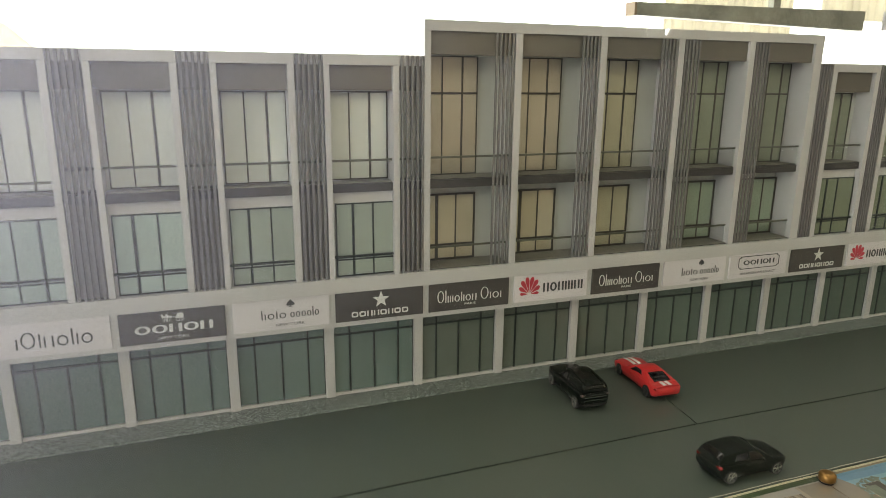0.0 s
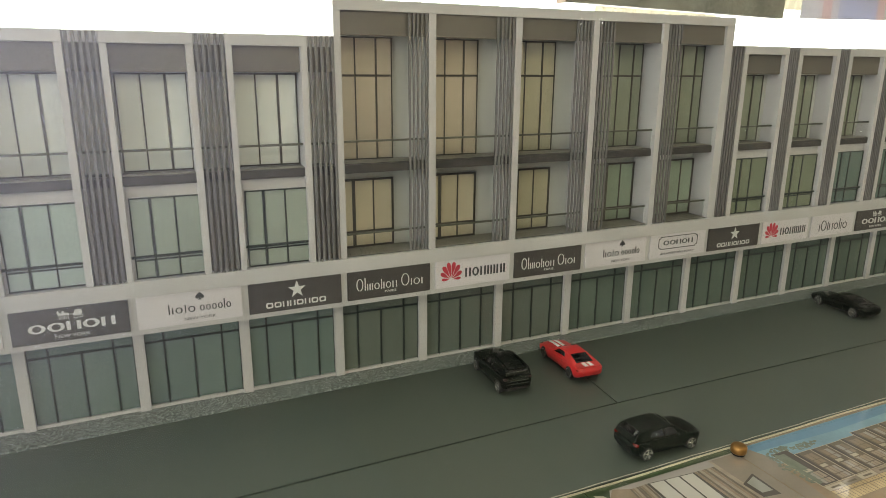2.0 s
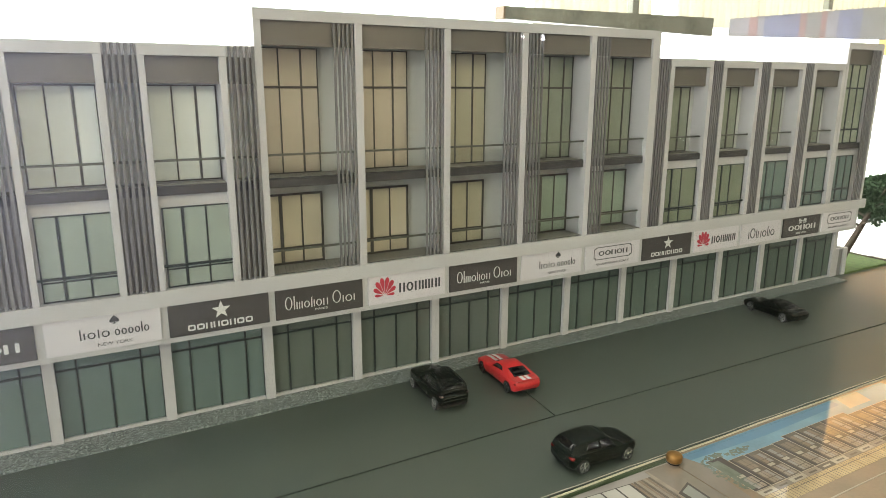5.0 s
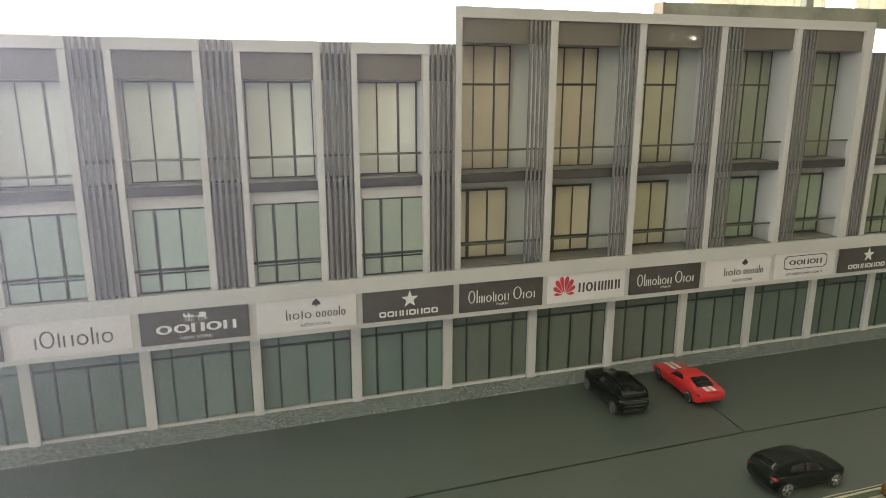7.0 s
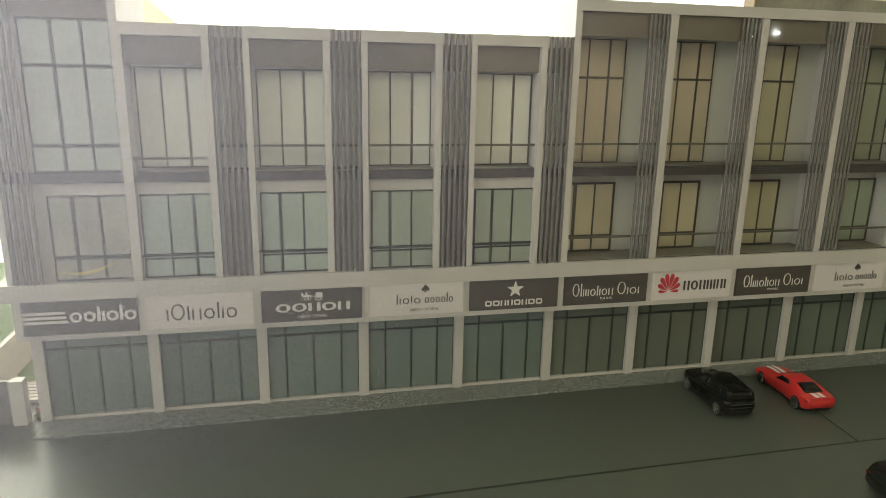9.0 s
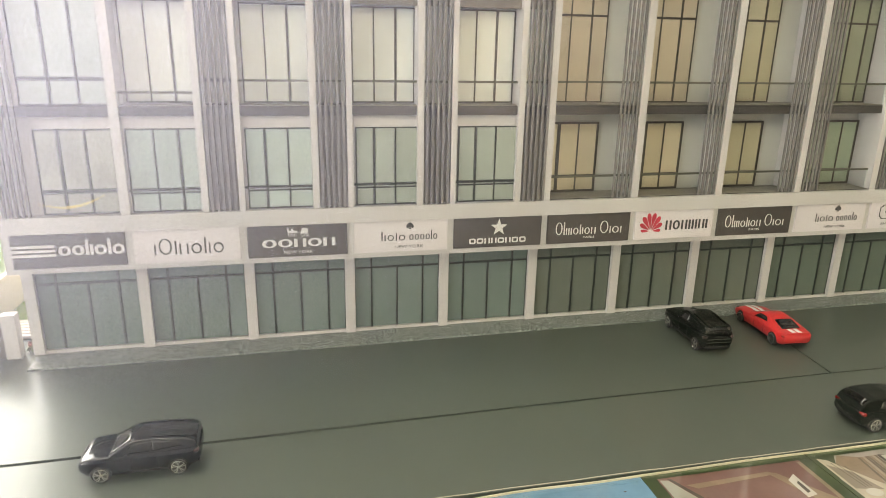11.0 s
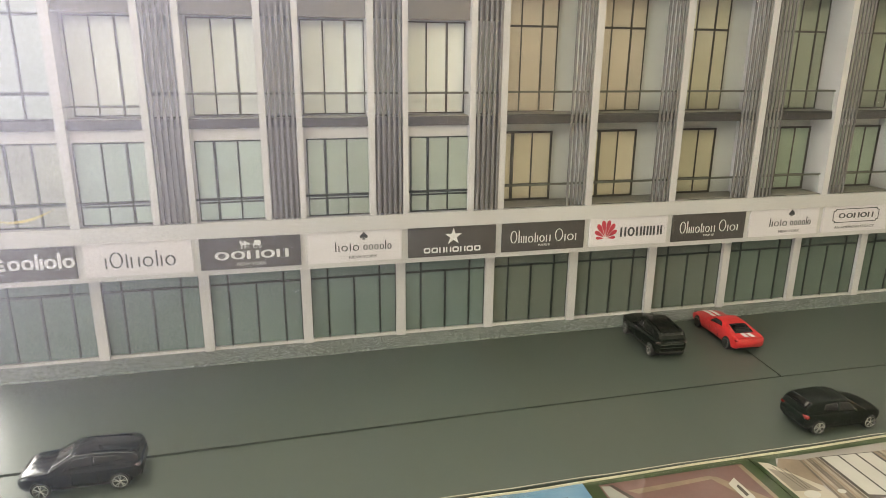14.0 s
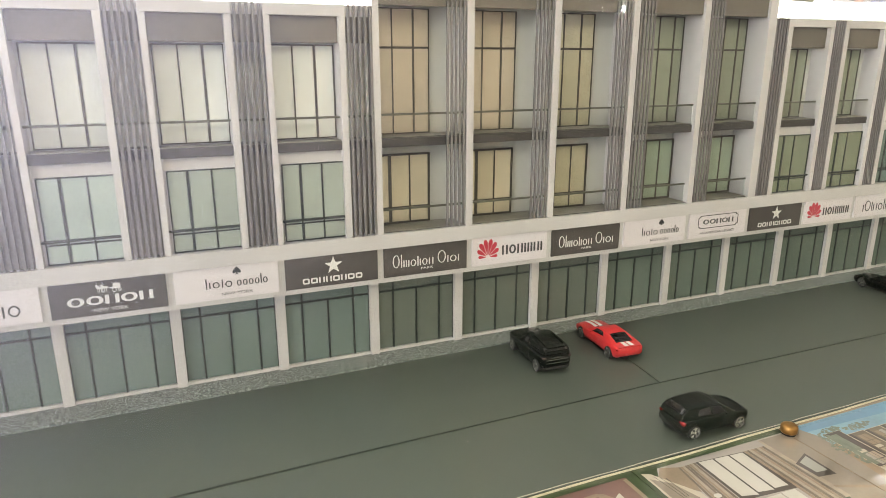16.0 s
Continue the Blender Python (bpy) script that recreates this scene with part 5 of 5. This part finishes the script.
# ---- behind the model ----
def curtain(x0, x1, y, z0, z1, fold=42.0, deep=9.0):
    """A pleated drape with thickness."""
    n = int((x1 - x0) / 7)
    bm = bmesh.new()
    a = []
    for i in range(n + 1):
        x = x0 + (x1 - x0) * i / n
        d = deep * math.sin(x / fold * math.tau) + deep * 0.4 * math.sin(x / fold * 2.3 + 1)
        a.append([bm.verts.new((x * MM, (y + d + s) * MM, z * MM)) for s in (0, 2) for z in (z0, z1)])
    for p, q in zip(a, a[1:]):
        bm.faces.new((p[0], q[0], q[1], p[1]))
        bm.faces.new((p[2], p[3], q[3], q[2]))
    return bm


def cloth(name, back, front=(0.62, 0.60, 0.54), through=0.48):
    """Thin cloth that daylight shines through, mottled at two scales."""
    m, nt, b = nodes_of(name)
    N, L = nt.nodes.new, nt.links.new
    tc = N("ShaderNodeTexCoord")
    n = N("ShaderNodeTexNoise")
    n.inputs["Scale"].default_value, n.inputs["Detail"].default_value = 14, 5
    L(tc.outputs["Object"], n.inputs["Vector"])
    mr = N("ShaderNodeMapRange")
    mr.inputs[1].default_value, mr.inputs[2].default_value = 0.3, 0.7
    L(n.outputs["Fac"], mr.inputs[0])
    c = N("ShaderNodeMix")
    c.data_type = "RGBA"
    c.inputs["A"].default_value, c.inputs["B"].default_value = (*[v * 0.88 for v in back], 1), (*[min(1, v * 1.1) for v in back], 1)
    L(mr.outputs[0], c.inputs["Factor"])
    d, t = N("ShaderNodeBsdfDiffuse"), N("ShaderNodeBsdfTranslucent")
    d.inputs[0].default_value = (*front, 1)
    L(c.outputs["Result"], t.inputs[0])
    mx = N("ShaderNodeMixShader")
    mx.inputs[0].default_value = through
    L(d.outputs[0], mx.inputs[1])
    L(t.outputs[0], mx.inputs[2])
    L(mx.outputs[0], nt.nodes["Material Output"].inputs[0])
    return m


DRAPE = cloth("cream_drape", (0.92, 0.875, 0.76), (0.62, 0.59, 0.52))
TAN_DRAPE = cloth("tan_drape", (0.95, 0.70, 0.42), (0.50, 0.36, 0.22), 0.75)
for x0, x1, z0, drape, label in ((1640, 2200, 405, DRAPE, "pleated cream curtain glowing with daylight"), (2330, 3740, 500, DRAPE, "pleated cream curtain glowing with daylight"),
                                 (3750, 4560, 420, TAN_DRAPE, "pleated tan curtain glowing with daylight")):
    ob = new("curtain", mesh_of("curtain", curtain(x0, x1, 1440, z0, 1750, 42.0, 5.0), drape, True))
    tagged(ob, label, "curtain")

# Unseen curtain, added to tint the glow that the glass screen reflects.
PEACH_DRAPE = cloth("peach_drape", (0.93, 0.83, 0.70), (0.58, 0.49, 0.40), 0.75)
ob = new("curtain", mesh_of("curtain", curtain(1380, 3520, -5950, -520, 980, 90.0, 14.0), PEACH_DRAPE, True))
tagged(ob, "added pleated peach curtain, glowing to reflect in the glass", "curtain")


def beam(bm, x0, x1, y, deep, left, right):
    """A straight bar whose ends have different heights (bottom, top)."""
    v = [bm.verts.new((x * MM, yy * MM, z * MM)) for x, zs in ((x0, left), (x1, right)) for yy in (y, y + deep) for z in zs]
    for f in ((0, 1, 3, 2), (4, 6, 7, 5), (0, 4, 5, 1), (2, 3, 7, 6), (0, 2, 6, 4), (1, 5, 7, 3)):
        bm.faces.new([v[i] for i in f])


bm = bmesh.new()
for y, order in ((170.0, 1), (171.5, -1)):
    bm.faces.new([bm.verts.new((x * MM, y * MM, z * MM)) for x, z in ((-150, 0.5), (16, 0.5), (16, 293), (-150, 450))[::order]])
bmesh.ops.bridge_loops(bm, edges=list(bm.edges))
tagged(new("card", mesh_of("card", bm, cloth("cream_card", (0.98, 0.86, 0.66), (0.7, 0.6, 0.45), 0.8))), "thin cream card with a sloping top behind the terrace", "card")
bm = bmesh.new()
beam(bm, 1315, 2185, 1140, 40, (452, 486), (436, 496))
shelf = thing("shelf_beam", "mottled olive grey metal beam before the curtain", "beam")
part("bar", bm, BEAM, shelf)
bpart("end_cap", (1311, 1318, 1138, 1182, 451, 487), TABLE, shelf, "brown end cap")
banner = thing("banner", "pale hanging banner with blue and red print", "banner")
tones = {"pale": cloth("banner_cloth", (0.70, 0.70, 0.78)), "blue": cloth("banner_blue", (0.52, 0.56, 0.76)), "rose": cloth("banner_rose", (0.72, 0.54, 0.58)), "grey": cloth("banner_grey", (0.60, 0.62, 0.66))}
cuts = (2270, 2372, 2418, 2455, 2660, 2700, 2790, 2826, 2900, 3060, 3300)
for x0, x1, tone in zip(cuts, cuts[1:], ("pale", "rose", "pale", "blue", "rose", "grey", "rose", "pale", "blue", "grey")):
    bm = bmesh.new()
    ends = [(440 + 22 * (x - 2270) / 1030, 498 + 102 * (x - 2270) / 1030) for x in (x0, x1)]
    beam(bm, x0, x1, 1140, 4, *ends)
    part("panel", bm, tones[tone], banner)
for x in (1825, 2849):
    bm = bmesh.new()
    box(bm, x - 14, x + 14, 1146, 1170, 488 if x < 2000 else 560, 1750, bevel=2)
    tagged(new("post", mesh_of("post", bm, BEAM)), "slim dark upright hanging from the ceiling", "post")


# ---- garden pieces at the ends of the terrace ----
def plank_fence(x0, x1, y, z1, right):
    f = thing("garden_wall", "low white model garden wall with a grey panel", "garden wall", "garden walls at the terrace ends")
    if right:
        bpart("pier", (x0, x0 + 11, y, y + 9, 0, z1), WHITE, f, bevel=0.3)
        bpart("panel", (x0 + 11, x0 + 21, y + 1, y + 7, 0, z1 - 2), FIN, f)
        bpart("pier", (x0 + 21, x0 + 30, y - 1, y + 60, 0, z1), WHITE, f, bevel=0.3)
    else:
        bpart("pier", (x1 - 10, x1, y, y + 9, 0, z1), WHITE, f, bevel=0.3)
        bpart("panel", (x0, x1 - 10, y + 3, y + 6, 0, z1 - 0.5), FIN, f)


plank_fence(-260, -97, 0, 36, False)
plank_fence(1124, 1154, 4, 40, True)
bm = bmesh.new()
box(bm, -136, -88.5, 76, 420, 0.2, 2.2)
box(bm, -420, -141, 40, 480, 0.2, 3.2)
structure("lawn", bm, LAWN, "bright green model lawn beside the terrace", "lawn")
bm = bmesh.new()
slab_poly(bm, [(1154.5, 1), (1274, 3), (1274, 480), (1122, 480), (1122, 72), (1154.5, 72)], 0.2, 3.0)
structure("lawn", bm, LAWN, "green model lawn with a brown rim", "lawn")
bm = bmesh.new()
box(bm, 1274.2, 1279, 0, 480, 0.1, 5.0, bevel=0.4)
structure("trim", bm, BARK, "brown rim of the model lawn", "trim")
wall = thing("garden_wall", "long white model wall beside the lawn", "garden wall", "garden walls at the terrace ends")
bpart("wall", (-140.8, -136.2, 22, 330, 0.1, 37), WHITE, wall, bevel=0.3)
for j in range(6):
    ob = new("stepping_plank", mesh_of("stepping_plank", (lambda b: (box(b, -126 + j % 2, -90, 37 + 6.4 * j, 42 + 6.4 * j, 0.1, 3.4, bevel=0.5), b)[1])(bmesh.new()), SIGN_WHITE))
    tagged(ob, "pale weathered stepping plank between wall and terrace", "plank", "stepping planks")


def leafy(name, label, place, trunk, crown, count, size, seed, colour, lean=0.0):
    """A model tree or bush: tapered stem with limbs and many small leaf clumps."""
    rnd = random.Random(seed)
    t = thing(name, label, "model tree" if trunk else "model bush", place=place)
    if trunk:
        bm = bmesh.new()
        def limb(a, b, ra, rb):
            d = (b - a).normalized()
            s = d.orthogonal().normalized()
            u = d.cross(s)
            ring = lambda c, r: [bm.verts.new((c + (s * math.cos(i * math.tau / 8) + u * math.sin(i * math.tau / 8)) * r) * MM) for i in range(8)]
            p, q = ring(a, ra), ring(b, rb)
            for i in range(8):
                bm.faces.new((p[i], p[(i + 1) % 8], q[(i + 1) % 8], q[i]))
        top = Vector((trunk * 0.08 + lean, 0, trunk))
        limb(Vector((0, 0, 0)), top * 0.55, trunk * 0.07, trunk * 0.05)
        limb(top * 0.55, top, trunk * 0.05, trunk * 0.03)
        for i in range(9):
            a = rnd.random() * math.tau
            base = top * (0.55 + 0.05 * i)
            limb(base, base + Vector((math.cos(a) * crown[0] * 0.7, math.sin(a) * crown[1] * 0.7, crown[2] * (0.2 + 0.6 * rnd.random()))), trunk * 0.025, trunk * 0.008)
        part("trunk", bm, BARK, t, smooth=True)
    verts, faces = [], []
    for i in range(count):
        while True:
            p = Vector((rnd.uniform(-1, 1), rnd.uniform(-1, 1), rnd.uniform(-1, 1)))
            if 0.2 < p.length < 0.82 + 0.25 * noise.noise(p * 2.3 + Vector((seed, 0, 0))):
                break
        c = Vector((p.x * crown[0] + lean * 1.15, p.y * crown[1], trunk * 1.05 + p.z * crown[2]))
        if c.z < 1.0:
            continue
        a, b = Vector((rnd.gauss(0, 1), rnd.gauss(0, 1), rnd.gauss(0, 1))).normalized(), Vector((rnd.gauss(0, 1), rnd.gauss(0, 1), rnd.gauss(0, 1))).normalized()
        b = (b - a * a.dot(b)).normalized()
        s = size * (0.6 + 0.8 * rnd.random())
        k = len(verts)
        n = a.cross(b) * s * 0.25
        verts += [tuple((c + q) * MM) for q in (a * s, b * s * 0.55 + n, -a * s, -b * s * 0.55 + n)]
        faces += [(k, k + 1, k + 2), (k, k + 2, k + 3)]
    me = bpy.data.meshes.new("crown")
    me.from_pydata(verts, [], faces)
    me.materials.append(colour)
    ob = new("crown", me)
    ob.parent = t
    tagged(ob, kind="stuff")


leafy("model_tree", "dark green model tree with a brown trunk", pose(1.174, 0.028, 0.003), 92, (46, 46, 42), 3000, 4.2, 3, LEAF, lean=76)
LEAF_PALE = surface("pale_model_foliage", (0.16, 0.22, 0.12), 0.8, vary=0.4, scale=150)
leafy("model_tree", "pale green model tree beyond the lawn wall", pose(-0.19, 0.34, 0.002), 110, (60, 60, 70), 2600, 5, 5, LEAF_PALE)
leafy("model_tree", "pale green model tree beyond the lawn wall", pose(-0.29, 0.24, 0.002), 80, (50, 50, 55), 2000, 5, 6, LEAF_PALE)
leafy("model_bush", "small flowering model bush by the stepping planks", pose(-0.093, 0.018, 0.0), 0, (3.5, 13, 7), 320, 1.6, 8, LEAF_PALE)
FLOWER = surface("pink_flower_foam", (0.42, 0.16, 0.13), 0.8, vary=0.3, scale=200)
leafy("model_bush", "small pink flowering bush by the stepping planks", pose(-0.0945, 0.014, 0.0), 0, (2.6, 5, 9), 110, 1.5, 9, FLOWER)

# ---- lamps across the room ----
SPOT = glow("lamp_face", (0.95, 0.97, 1.0), 450.0)
for (x, y, z), r, label in (((3.80, -4.70, 0.66), 0.026, "small bright lamp across the room"), ((3.68, -4.82, 0.68), 0.014, "small bright lamp across the room"),
                            ((3.68, -4.82, 0.635), 0.014, "small bright lamp across the room")):
    lamp = thing("spot_lamp", label, "lamp", "lamps across the room", look((x, y, z), (0.5, -0.2, 0.2)))
    bm = bmesh.new()
    turned(bm, [(r * 1000, -6), (r * 1000, 0), (r * 800, 2)], 20)
    for v in bm.verts:
        v.co = Vector((v.co.x, v.co.z, -v.co.y))
    part("lamp_face", bm, SPOT, lamp)
    bm = bmesh.new()
    turned(bm, [(r * 1150, -70), (r * 1150, -8)], 20)
    for v in bm.verts:
        v.co = Vector((v.co.x, v.co.z, -v.co.y))
    part("housing", bm, BEAM, lamp)
    stem = bpart("stem", (-8, 8, -8, 8, 0, 10), BEAM, lamp)
    stem.matrix_world = Matrix.Translation((x, y - 0.03, z)) @ Matrix.Diagonal((1, 1, (1.75 - z) / 0.010, 1))

# ---- crumbs of dust on the road ----
rnd = random.Random(12)
bm = bmesh.new()
for _ in range(14):
    x, y, s = rnd.uniform(-60, 1050), rnd.uniform(-215, -30), 0.3 + 0.4 * rnd.random() ** 2
    v = [bm.verts.new(((x + s * math.cos(a * math.tau / 5 + s * 9) * rnd.uniform(0.6, 1.2)) * MM, (y + s * math.sin(a * math.tau / 5 + s * 9) * rnd.uniform(0.6, 1.2)) * MM, 0.05 * MM)) for a in range(5)]
    top = bm.verts.new((x * MM, y * MM, s * 0.6 * MM))
    for a in range(5):
        bm.faces.new((v[a], v[(a + 1) % 5], top))
tagged(new("dust_crumbs", mesh_of("dust_crumbs", bm, DECK)), "pale crumbs of dust scattered on the road", "dust", kind="stuff")
